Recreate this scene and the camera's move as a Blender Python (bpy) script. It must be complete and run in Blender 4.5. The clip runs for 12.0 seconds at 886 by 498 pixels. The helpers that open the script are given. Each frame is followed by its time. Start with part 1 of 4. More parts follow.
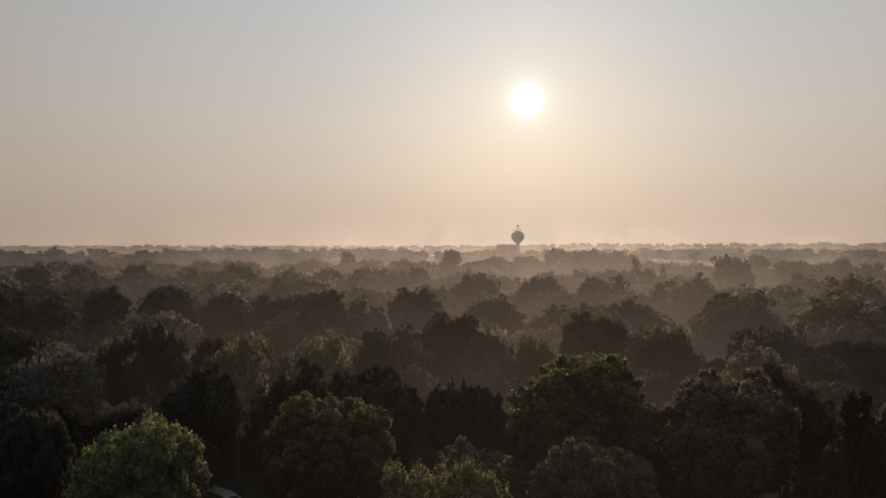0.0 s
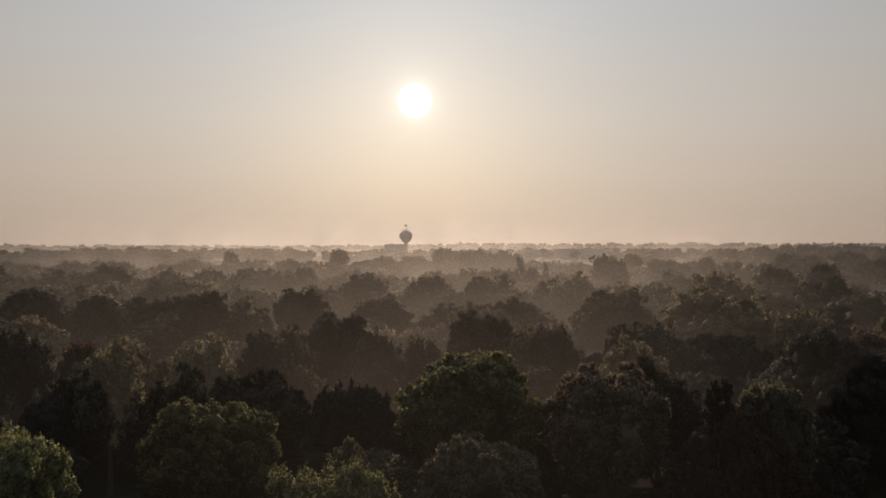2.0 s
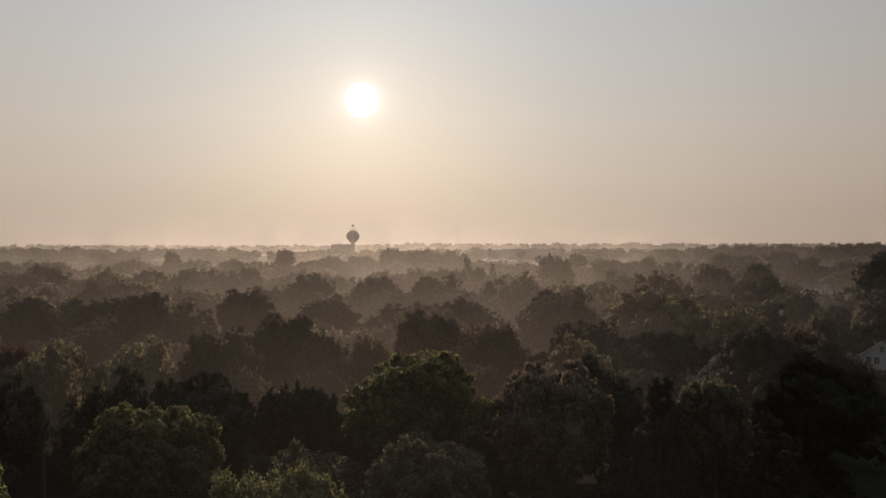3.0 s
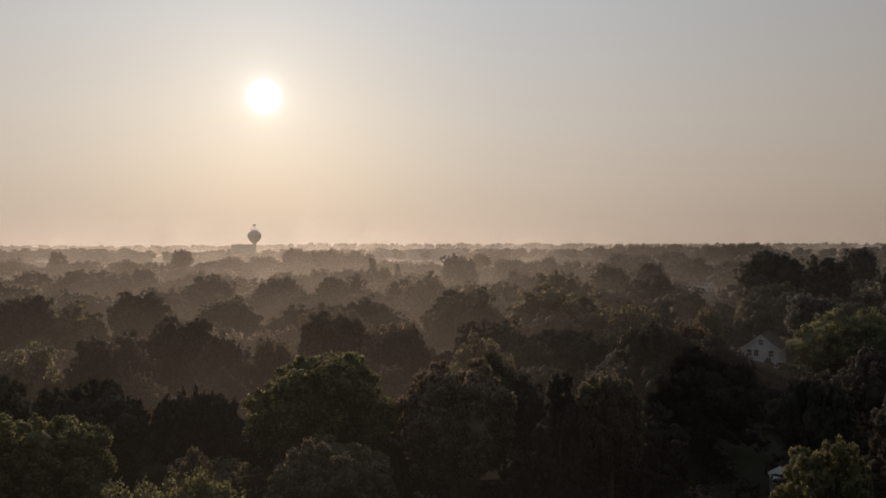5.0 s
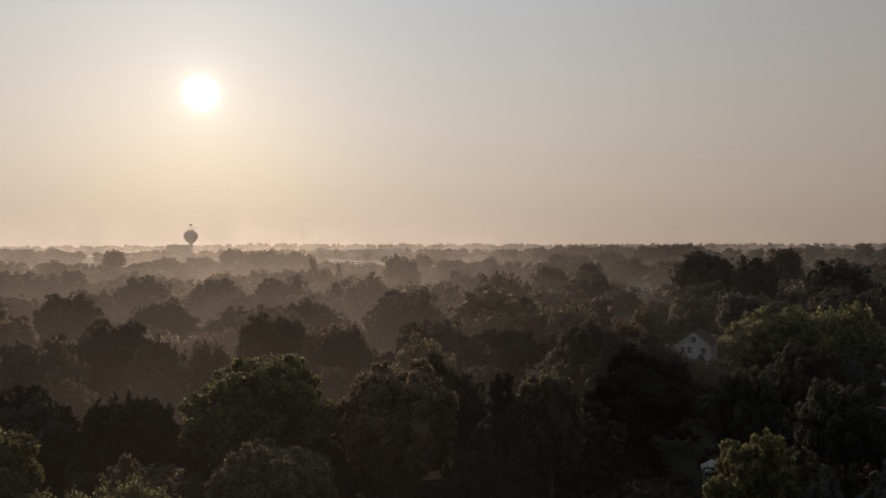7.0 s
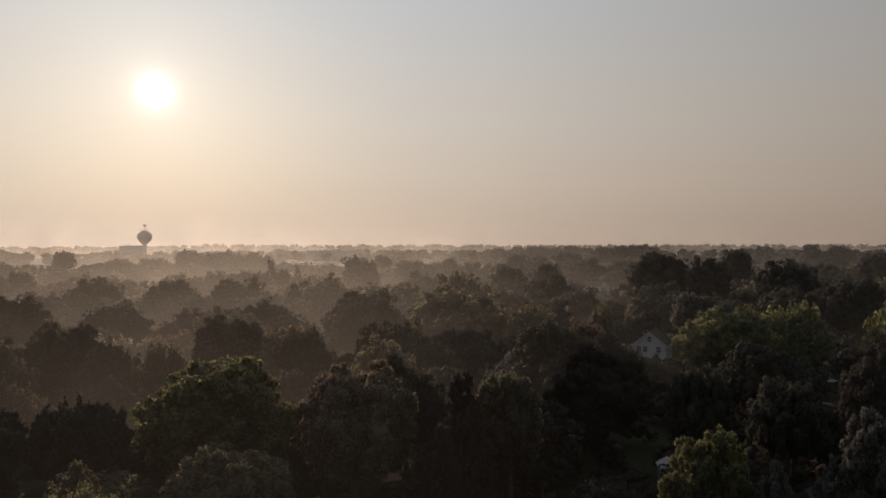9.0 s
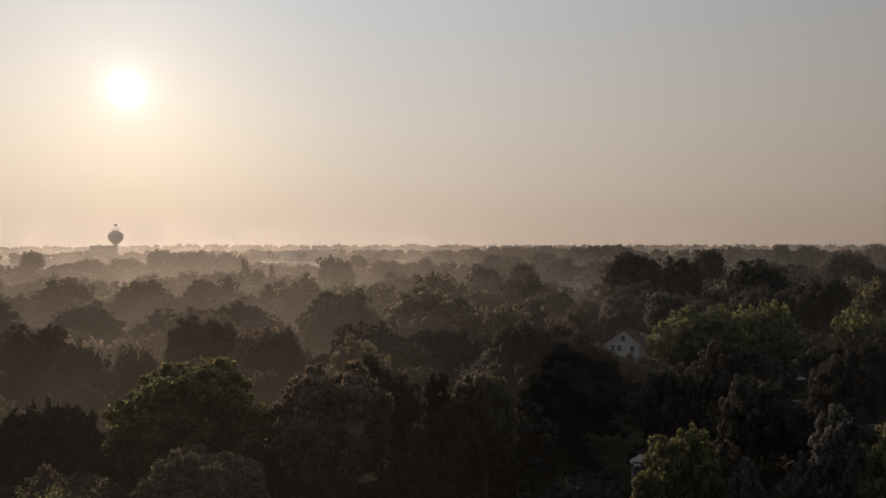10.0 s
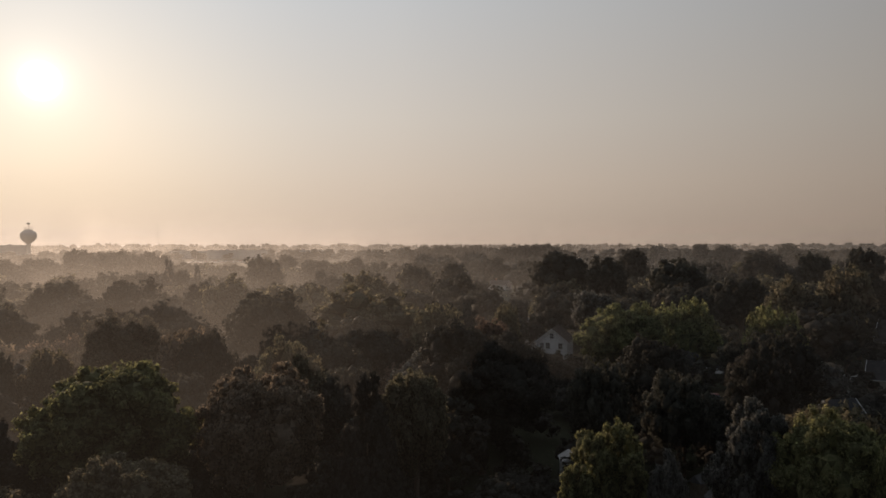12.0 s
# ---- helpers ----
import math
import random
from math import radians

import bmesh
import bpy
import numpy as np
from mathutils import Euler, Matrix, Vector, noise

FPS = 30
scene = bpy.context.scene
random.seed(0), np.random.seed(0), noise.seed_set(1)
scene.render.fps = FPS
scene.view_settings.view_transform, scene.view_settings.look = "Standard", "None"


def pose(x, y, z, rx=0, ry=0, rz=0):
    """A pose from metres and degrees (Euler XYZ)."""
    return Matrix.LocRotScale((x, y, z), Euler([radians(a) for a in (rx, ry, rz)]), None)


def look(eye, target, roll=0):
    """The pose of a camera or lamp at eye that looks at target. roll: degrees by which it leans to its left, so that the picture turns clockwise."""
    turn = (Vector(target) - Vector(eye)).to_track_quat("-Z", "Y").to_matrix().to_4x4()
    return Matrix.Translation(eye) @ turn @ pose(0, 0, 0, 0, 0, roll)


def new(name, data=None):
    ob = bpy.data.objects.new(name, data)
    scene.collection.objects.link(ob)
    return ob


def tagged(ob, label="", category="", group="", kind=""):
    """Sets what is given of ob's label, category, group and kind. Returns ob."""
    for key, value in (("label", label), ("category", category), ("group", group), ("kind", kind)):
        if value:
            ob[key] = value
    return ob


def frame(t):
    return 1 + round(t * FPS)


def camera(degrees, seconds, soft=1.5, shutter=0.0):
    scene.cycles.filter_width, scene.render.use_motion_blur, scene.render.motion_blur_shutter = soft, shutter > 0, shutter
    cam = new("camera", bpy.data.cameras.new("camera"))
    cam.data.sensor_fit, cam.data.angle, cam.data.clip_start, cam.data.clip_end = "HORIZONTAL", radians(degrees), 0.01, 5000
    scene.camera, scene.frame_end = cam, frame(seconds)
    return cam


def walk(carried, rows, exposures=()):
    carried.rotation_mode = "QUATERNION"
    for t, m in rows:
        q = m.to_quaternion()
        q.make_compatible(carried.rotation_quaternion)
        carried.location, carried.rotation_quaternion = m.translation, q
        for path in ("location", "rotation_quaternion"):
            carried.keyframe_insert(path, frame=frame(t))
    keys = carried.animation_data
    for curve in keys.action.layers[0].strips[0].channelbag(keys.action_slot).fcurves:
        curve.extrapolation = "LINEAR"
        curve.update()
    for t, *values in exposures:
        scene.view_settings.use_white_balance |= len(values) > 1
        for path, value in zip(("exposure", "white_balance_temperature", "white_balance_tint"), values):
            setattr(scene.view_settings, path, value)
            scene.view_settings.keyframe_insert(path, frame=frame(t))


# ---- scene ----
# A drone hovers 27 m above a tree-covered suburb at sunrise and turns slowly to its right.
H = 27.0
cam = camera(63.4, 12.0, soft=1.6)
# seconds, bearing (clockwise from +y), pitch, roll
TURNS = [
    (0.0, -0.000, -0.145, -0.022),
    (0.5, 1.592, -0.146, -0.019),
    (1.0, 4.105, -0.165, -0.007),
    (1.5, 6.559, -0.173, -0.009),
    (2.0, 8.917, -0.176, -0.015),
    (2.5, 11.141, -0.183, -0.006),
    (3.0, 13.113, -0.161, -0.020),
    (5.0, 20.682, -0.149, 0.003),
    (5.5, 22.401, -0.148, 0.000),
    (6.0, 23.691, -0.141, -0.003),
    (6.5, 24.635, -0.129, 0.004),
    (7.0, 25.319, -0.115, -0.008),
    (9.0, 28.539, -0.042, 0.006),
    (9.5, 29.501, -0.049, -0.015),
    (10.0, 30.481, -0.039, -0.005),
    (10.5, 31.615, -0.057, 0.019),
    (11.0, 32.874, -0.057, 0.032),
    (11.5, 34.173, -0.062, 0.033),
    (12.0, 35.976, -0.085, 0.035),
]
EXPOSURE = [(0.0, -0.06), (5.5, -0.05), (7.0, -0.03), (9.5, 0.04), (12.0, 0.15)]
walk(cam, [(t, pose(0, 0, H, 90 + p, r, -b)) for t, b, p, r in TURNS], EXPOSURE)

# ---------------------------------------------------------------- sky and sun
SUN_BEARING, SUN_ELEV = 6.67, 11.5
SB, SE = radians(SUN_BEARING), radians(SUN_ELEV)
SUN_DIR = Vector((math.sin(SB) * math.cos(SE), math.cos(SB) * math.cos(SE), math.sin(SE)))

world = bpy.data.worlds.new("hazy_sunrise_sky")
scene.world = world
world.use_nodes = True
wt = world.node_tree
wt.nodes.clear()


def wnode(kind, **kw):
    n = wt.nodes.new(kind)
    if "operation" in kw:
        n.operation = kw["operation"]
    if "sky_type" in kw:
        n.sky_type = kw["sky_type"]
    if "data_type" in kw:
        n.data_type, n.blend_type = kw["data_type"], kw["blend_type"]
    return n


def wramp(fac, stops):
    n = wnode("ShaderNodeValToRGB")
    while len(n.color_ramp.elements) < len(stops):
        n.color_ramp.elements.new(0.5)
    for e, (p, c) in zip(n.color_ramp.elements, stops):
        e.position, e.color = p, (*c, 1)
    wt.links.new(fac, n.inputs[0])
    return n.outputs[0]


def wmath(op, a, b=None):
    n = wnode("ShaderNodeMath", operation=op)
    for i, v in enumerate((a, b)):
        if v is None:
            continue
        if isinstance(v, (int, float)):
            n.inputs[i].default_value = v
        else:
            wt.links.new(v, n.inputs[i])
    return n.outputs[0]


coord = wnode("ShaderNodeTexCoord")
dot = wnode("ShaderNodeVectorMath", operation="DOT_PRODUCT")
wt.links.new(coord.outputs["Generated"], dot.inputs[0])
dot.inputs[1].default_value = SUN_DIR
away = wmath("MULTIPLY", wmath("ARCCOSINE", wmath("MINIMUM", dot.outputs["Value"], 1.0)), 1 / math.pi)
sep = wnode("ShaderNodeSeparateXYZ")
wt.links.new(coord.outputs["Generated"], sep.inputs[0])
height = wmath("MULTIPLY", wmath("ARCSINE", sep.outputs["Z"]), 2 / math.pi)


def deg(a):
    return a / 180.0


def grey(v):
    return (v, v, v)


# colour of the haze by height over the horizon, and its brightness by the angle from the sun
tint = wramp(height, [
    (0.0, (0.59, 0.465, 0.385)), (1.5 / 90, (0.64, 0.52, 0.43)), (5 / 90, (0.68, 0.575, 0.49)),
    (10 / 90, (0.675, 0.62, 0.565)), (19 / 90, (0.602, 0.62, 0.642)), (40 / 90, (0.56, 0.62, 0.69)), (1.0, (0.54, 0.62, 0.74))])
fall = wramp(away, [
    (0.0, (0.725, 0.765, 0.815)), (deg(6), (0.688, 0.718, 0.755)), (deg(12), (0.682, 0.700, 0.722)), (deg(25), (0.655, 0.650, 0.645)), (deg(38), (0.562, 0.550, 0.536)),
    (deg(61), (0.382, 0.370, 0.358)), (deg(90), (0.26, 0.265, 0.275)), (1.0, (0.15, 0.17, 0.20))])
# aureole close round the sun, in which the disc drowns
glow = wramp(away, [
    (0.0, (1.0, 1.0, 1.0)), (deg(0.62), (0.80, 0.80, 0.78)), (deg(0.95), (0.16, 0.155, 0.14)), (deg(1.5), (0.067, 0.065, 0.058)),
    (deg(2.4), (0.026, 0.0255, 0.0225)), (deg(4.0), (0.008, 0.0078, 0.0068)), (deg(7), (0.001, 0.001, 0.0005)), (deg(10), (0.0, 0.0, 0.0))])
body = wnode("ShaderNodeMix", data_type="RGBA", blend_type="MULTIPLY")
body.inputs["Factor"].default_value = 1.0
wt.links.new(tint, body.inputs[6])
wt.links.new(fall, body.inputs[7])
haze_bg = wnode("ShaderNodeBackground")
haze_bg.inputs["Strength"].default_value = 1.15
wt.links.new(body.outputs[2], haze_bg.inputs["Color"])
glow_bg = wnode("ShaderNodeBackground")
glow_bg.inputs["Strength"].default_value = 2.4
wt.links.new(glow, glow_bg.inputs["Color"])
sky = wnode("ShaderNodeTexSky", sky_type="NISHITA")
sky.sun_disc = False
sky.sun_elevation, sky.sun_rotation = SE, SB
sky.dust_density, sky.air_density, sky.altitude = 6.0, 1.0, 200
sky_bg = wnode("ShaderNodeBackground")
sky_bg.inputs["Strength"].default_value = 0.004
wt.links.new(sky.outputs[0], sky_bg.inputs["Color"])
add1, add2, wout = wnode("ShaderNodeAddShader"), wnode("ShaderNodeAddShader"), wnode("ShaderNodeOutputWorld")
wt.links.new(haze_bg.outputs[0], add1.inputs[0])
wt.links.new(glow_bg.outputs[0], add1.inputs[1])
wt.links.new(add1.outputs[0], add2.inputs[0])
wt.links.new(sky_bg.outputs[0], add2.inputs[1])
wt.links.new(add2.outputs[0], wout.inputs["Surface"])

sun_lamp = new("sun", bpy.data.lights.new("sun", "SUN"))
sun_lamp.data.energy, sun_lamp.data.angle, sun_lamp.data.color = 2.9, radians(0.6), (1.0, 0.73, 0.53)
sun_lamp.matrix_world = look(SUN_DIR * 300, (0, 0, 0))

# ---------------------------------------------------------------- materials


def material(name):
    m = bpy.data.materials.new(name)
    m.use_nodes = True
    m.node_tree.nodes.clear()
    return m, m.node_tree


def node(tree, kind, inputs=(), **kw):
    n = tree.nodes.new(kind)
    if "data_type" in kw:
        n.data_type, n.blend_type = kw["data_type"], kw["blend_type"]
    if "operation" in kw:
        n.operation = kw["operation"]
    for k, v in dict(inputs).items():
        if isinstance(v, bpy.types.NodeSocket):
            tree.links.new(v, n.inputs[k])
        else:
            n.inputs[k].default_value = v
    return n


def mixed(tree, fac, a, b, blend="MIX"):
    n = node(tree, "ShaderNodeMix", data_type="RGBA", blend_type=blend)
    for i, v in ((0, fac), (6, a), (7, b)):
        if isinstance(v, bpy.types.NodeSocket):
            tree.links.new(v, n.inputs[i])
        else:
            n.inputs[i].default_value = v if i == 0 else (*v, 1)
    return n.outputs[2]


def ranged(tree, v, a, b, lo, hi):
    n = node(tree, "ShaderNodeMapRange", {"From Min": a, "From Max": b, "To Min": lo, "To Max": hi})
    tree.links.new(v, n.inputs["Value"])
    return n.outputs["Result"]


def finish(tree, shader):
    out = node(tree, "ShaderNodeOutputMaterial")
    tree.links.new(shader, out.inputs["Surface"])


def leaf_material(name, dark, light, warm, see_through=0.25, rich=0.9, speckle=0.6):
    """Foliage: each tree has its own tone; sprays vary, imitating leaf highlights; light comes through the thin blades.
    """
    m, t = material(name)
    info = node(t, "ShaderNodeObjectInfo")
    geo = node(t, "ShaderNodeNewGeometry")
    place = geo.outputs["Position"]
    big = node(t, "ShaderNodeTexNoise", {"Vector": place, "Scale": 0.22, "Detail": 2.0})
    fine = node(t, "ShaderNodeTexNoise", {"Vector": place, "Scale": 2.6, "Detail": 3.0, "Roughness": 0.7})
    col = mixed(t, ranged(t, fine.outputs[0], 0.32, 0.68, 0.0, 1.0), dark, light)
    col = mixed(t, ranged(t, big.outputs[0], 0.42, 0.68, 0.0, 0.6), col, warm)
    val = ranged(t, info.outputs["Random"], 0, 1, 0.75, 1.25)
    # random brightness per spray puts leaf highlights and shade into the colour
    spray = ranged(t, geo.outputs["Random Per Island"], 0, 1, 1 - speckle, 1 + speckle)
    val = node(t, "ShaderNodeMath", {0: val, 1: spray}, operation="MULTIPLY").outputs[0]
    hsv = node(t, "ShaderNodeHueSaturation", {"Color": col, "Value": val, "Saturation": rich})
    t.links.new(ranged(t, info.outputs["Random"], 0, 1, 0.485, 0.512), hsv.inputs["Hue"])
    col = hsv.outputs[0]
    leafy = node(t, "ShaderNodeTexNoise", {"Vector": place, "Scale": 4.5, "Detail": 3.0, "Roughness": 0.75})
    bp = node(t, "ShaderNodeBump", {"Strength": 0.5, "Distance": 0.3, "Height": leafy.outputs[0]})
    bsdf = node(t, "ShaderNodeBsdfPrincipled", {"Base Color": col, "Roughness": 0.8, "Specular IOR Level": 0.08, "Normal": bp.outputs[0]})
    thin = node(t, "ShaderNodeHueSaturation", {"Color": col, "Value": 1.9, "Saturation": 1.18})
    back = node(t, "ShaderNodeBsdfTranslucent", {"Color": thin.outputs[0], "Normal": bp.outputs[0]})
    mix = node(t, "ShaderNodeMixShader", {0: see_through, 1: bsdf.outputs[0], 2: back.outputs[0]})
    finish(t, mix.outputs[0])
    return m


def rough_material(name, a, b, scale, rough=0.85, metal=0.0, bump=0.15, fine=8.0):
    m, t = material(name)
    tc = node(t, "ShaderNodeTexCoord")
    n1 = node(t, "ShaderNodeTexNoise", {"Vector": tc.outputs["Object"], "Scale": scale, "Detail": 4.0})
    n2 = node(t, "ShaderNodeTexNoise", {"Vector": tc.outputs["Object"], "Scale": scale * fine, "Detail": 3.0})
    col = mixed(t, ranged(t, n1.outputs[0], 0.35, 0.65, 0, 1), a, b)
    col = mixed(t, ranged(t, n2.outputs[0], 0.3, 0.7, 0, 0.35), col, tuple(0.6 * c for c in a))
    bp = node(t, "ShaderNodeBump", {"Strength": bump, "Distance": 0.05, "Height": n2.outputs[0]})
    bsdf = node(t, "ShaderNodeBsdfPrincipled", {"Base Color": col, "Roughness": rough, "Metallic": metal, "Specular IOR Level": 0.15 if rough > 0.8 else 0.5, "Normal": bp.outputs[0]})
    finish(t, bsdf.outputs[0])
    return m


LEAF = {
    "bright": leaf_material("leaves_yellow_green", (0.106, 0.118, 0.065), (0.200, 0.202, 0.120), (0.162, 0.156, 0.093), 0.52, 1.15),
    "olive": leaf_material("leaves_olive", (0.083, 0.083, 0.053), (0.147, 0.128, 0.090), (0.125, 0.107, 0.074), 0.48, 0.98),
    "dark": leaf_material("leaves_dark_green", (0.031, 0.034, 0.026), (0.062, 0.058, 0.044), (0.053, 0.048, 0.036), 0.32, 0.74, 0.3),
    "dark2": leaf_material("leaves_deep_green", (0.029, 0.031, 0.024), (0.057, 0.053, 0.040), (0.056, 0.044, 0.035), 0.32, 0.70, 0.3),
    "grey": leaf_material("leaves_grey_green", (0.067, 0.072, 0.062), (0.125, 0.121, 0.109), (0.102, 0.100, 0.086), 0.44, 0.80),
    "rust": leaf_material("leaves_turning_rust", (0.098, 0.079, 0.060), (0.166, 0.126, 0.094), (0.152, 0.114, 0.083), 0.48),
    "red": leaf_material("leaves_turned_red", (0.070, 0.047, 0.041), (0.125, 0.074, 0.059), (0.117, 0.058, 0.050), 0.40),
    "pine": leaf_material("needles", (0.031, 0.036, 0.035), (0.057, 0.058, 0.055), (0.047, 0.051, 0.046), 0.15, 0.80, 0.3),
}
LEAF_WORDS = {"bright": "yellow-green", "olive": "olive green", "dark": "dark green", "dark2": "deep green",
              "grey": "dull grey-green", "rust": "rust-tinged", "red": "reddish autumn", "pine": "dark"}
BARK = rough_material("bark", (0.10, 0.075, 0.055), (0.16, 0.125, 0.095), 1.5, 0.9, 0, 0.6)
WOOD = rough_material("weathered_wood", (0.16, 0.12, 0.09), (0.22, 0.18, 0.14), 2.0, 0.85, 0, 0.3)
SIDING = rough_material("white_siding", (0.74, 0.74, 0.73), (0.80, 0.80, 0.79), 0.6, 0.6, 0, 0.05)
TRIM = rough_material("white_trim_paint", (0.78, 0.78, 0.77), (0.82, 0.82, 0.81), 1.0, 0.5, 0, 0.03)
TAN_SIDING = rough_material("tan_siding", (0.42, 0.37, 0.31), (0.48, 0.43, 0.37), 0.6, 0.65, 0, 0.05)
SHINGLE = rough_material("asphalt_shingles", (0.040, 0.039, 0.041), (0.065, 0.062, 0.063), 1.2, 0.9, 0, 0.5, 12)
SHINGLE_BROWN = rough_material("brown_shingles", (0.045, 0.032, 0.027), (0.068, 0.050, 0.042), 1.2, 0.9, 0, 0.5, 12)
CONCRETE = rough_material("concrete", (0.30, 0.29, 0.27), (0.38, 0.37, 0.35), 0.25, 0.85, 0, 0.1)
ASPHALT = rough_material("asphalt", (0.045, 0.045, 0.047), (0.065, 0.064, 0.064), 0.2, 0.75, 0, 0.2)
PALE_PANEL = rough_material("pale_metal_panel", (0.46, 0.45, 0.44), (0.52, 0.51, 0.50), 0.1, 0.55, 0, 0.02)
TANK_PAINT = rough_material("water_tower_paint", (0.38, 0.38, 0.37), (0.44, 0.44, 0.43), 0.1, 0.45, 0, 0.02)
STEEL = rough_material("galvanised_steel", (0.35, 0.35, 0.36), (0.45, 0.45, 0.46), 1.0, 0.45, 0.8, 0.05)
RED_PAINT = rough_material("red_car_paint", (0.24, 0.06, 0.05), (0.27, 0.07, 0.06), 0.5, 0.3, 0, 0.0)
WHITE_PAINT = rough_material("white_car_paint", (0.72, 0.72, 0.72), (0.76, 0.76, 0.76), 0.5, 0.25, 0, 0.0)
DARK_PAINT = rough_material("dark_car_paint", (0.05, 0.055, 0.065), (0.06, 0.065, 0.075), 0.5, 0.25, 0, 0.0)
RUBBER = rough_material("rubber", (0.02, 0.02, 0.02), (0.03, 0.03, 0.03), 4.0, 0.8)


def glass_material():
    m, t = material("window_glass")
    b = node(t, "ShaderNodeBsdfPrincipled", {"Base Color": (0.03, 0.035, 0.04, 1), "Roughness": 0.08, "Specular IOR Level": 0.7})
    finish(t, b.outputs[0])
    return m


GLASS = glass_material()


def ground_material():
    m, t = material("lawns_and_leaf_litter")
    tc = node(t, "ShaderNodeTexCoord")
    n1 = node(t, "ShaderNodeTexNoise", {"Vector": tc.outputs["Object"], "Scale": 0.02, "Detail": 5.0})
    n2 = node(t, "ShaderNodeTexNoise", {"Vector": tc.outputs["Object"], "Scale": 0.9, "Detail": 5.0})
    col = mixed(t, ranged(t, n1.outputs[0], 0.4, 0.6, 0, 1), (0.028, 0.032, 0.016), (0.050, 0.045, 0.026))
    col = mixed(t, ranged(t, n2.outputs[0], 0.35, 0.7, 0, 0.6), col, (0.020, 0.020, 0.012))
    bp = node(t, "ShaderNodeBump", {"Strength": 0.5, "Distance": 0.1, "Height": n2.outputs[0]})
    b = node(t, "ShaderNodeBsdfPrincipled", {"Base Color": col, "Roughness": 0.95, "Specular IOR Level": 0.1, "Normal": bp.outputs[0]})
    finish(t, b.outputs[0])
    return m


def haze_sheet_material(name, thick, top, ahead_part):
    """Translucent sheet standing in for haze: most light passes, the rest scatters forward; it thins towards its top.
    """
    m, t = material(name)
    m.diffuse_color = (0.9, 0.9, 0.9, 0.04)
    tc = node(t, "ShaderNodeTexCoord")
    sep_z = node(t, "ShaderNodeSeparateXYZ", {0: tc.outputs["Object"]})
    up = ranged(t, sep_z.outputs["Z"], 0.15 * top, top, 1.0, 0.0)
    up = node(t, "ShaderNodeMath", {0: up, 1: 1.6}, operation="POWER").outputs[0]
    wisp = node(t, "ShaderNodeTexNoise", {"Vector": tc.outputs["Object"], "Scale": 0.022, "Detail": 4.0, "Roughness": 0.55})
    amount = node(t, "ShaderNodeMath", {0: ranged(t, wisp.outputs[0], 0.3, 0.7, 0.4 * thick, 1.6 * thick), 1: up}, operation="MULTIPLY").outputs[0]
    clear = node(t, "ShaderNodeBsdfTransparent")
    wide = node(t, "ShaderNodeBsdfTranslucent", {"Color": (0.95, 0.91, 0.87, 1)})
    ahead = node(t, "ShaderNodeBsdfRefraction", {"Color": (0.97, 0.94, 0.90, 1), "Roughness": 1.0, "IOR": 1.6})
    both = node(t, "ShaderNodeMixShader", {0: ahead_part, 1: wide.outputs[0], 2: ahead.outputs[0]})
    mix = node(t, "ShaderNodeMixShader", {0: amount, 1: clear.outputs[0], 2: both.outputs[0]})
    finish(t, mix.outputs[0])
    return m


# ---------------------------------------------------------------- mesh helpers


def polar(bearing, d, z=0.0):
    b = radians(bearing)
    return Vector((d * math.sin(b), d * math.cos(b), z))


def rise(d):
    """Height of the land: flat near by, rising gently to a low plateau and a far ridge."""
    s = min(1.0, max(0.0, (d - 300) / 800))
    e = min(1.0, max(0.0, (d - 1500) / 1700))
    return 14 * s * s * (3 - 2 * s) + 11 * e * e * (3 - 2 * e)


def arrays_mesh(name, verts, faces_n, mats, normals=None):
    """A mesh from an array of corners in which every faces_n corners make one face; normals: the way the foliage faces at each corner."""
    me = bpy.data.meshes.new(name)
    n = len(verts)
    me.vertices.add(n)
    me.vertices.foreach_set("co", np.asarray(verts, dtype=np.float32).ravel())
    me.loops.add(n)
    me.loops.foreach_set("vertex_index", np.arange(n, dtype=np.int32))
    me.polygons.add(n // faces_n)
    me.polygons.foreach_set("loop_start", np.arange(0, n, faces_n, dtype=np.int32))
    me.update()
    if normals is not None:
        me.polygons.foreach_set("use_smooth", np.ones(n // faces_n, dtype=bool))
        me.normals_split_custom_set_from_vertices(normals.tolist())
    for m in mats:
        me.materials.append(m)
    return me


def mesh_of(name, bm, mat, smooth=False):
    me = bpy.data.meshes.new(name)
    bm.to_mesh(me)
    bm.free()
    if smooth:
        for p in me.polygons:
            p.use_smooth = True
    me.materials.append(mat)
    return me


def part(name, bm, mat, parent, label="", smooth=False):
    ob = new(name, mesh_of(name, bm, mat, smooth))
    ob.parent = parent
    return tagged(ob, label)


def box(bm, x0, x1, y0, y1, z0, z1, bevel=0.0):
    r = bmesh.ops.create_cube(bm, size=1, matrix=Matrix.LocRotScale(((x0 + x1) / 2, (y0 + y1) / 2, (z0 + z1) / 2), None, (x1 - x0, y1 - y0, z1 - z0)))
    if bevel:
        edges = list({e for v in r["verts"] for e in v.link_edges})
        bmesh.ops.bevel(bm, geom=edges, offset=bevel, segments=2, affect="EDGES", profile=0.5)
    return bm


def boxed(*a, bevel=0.0):
    return box(bmesh.new(), *a, bevel=bevel)


def tube(bm, p, q, r0, r1, sides=8):
    p, q = Vector(p), Vector(q)
    d = q - p
    m = Matrix.Translation((p + q) / 2) @ d.to_track_quat("Z", "Y").to_matrix().to_4x4()
    bmesh.ops.create_cone(bm, cap_ends=True, segments=sides, radius1=r0, radius2=r1, depth=d.length, matrix=m)
    return bm


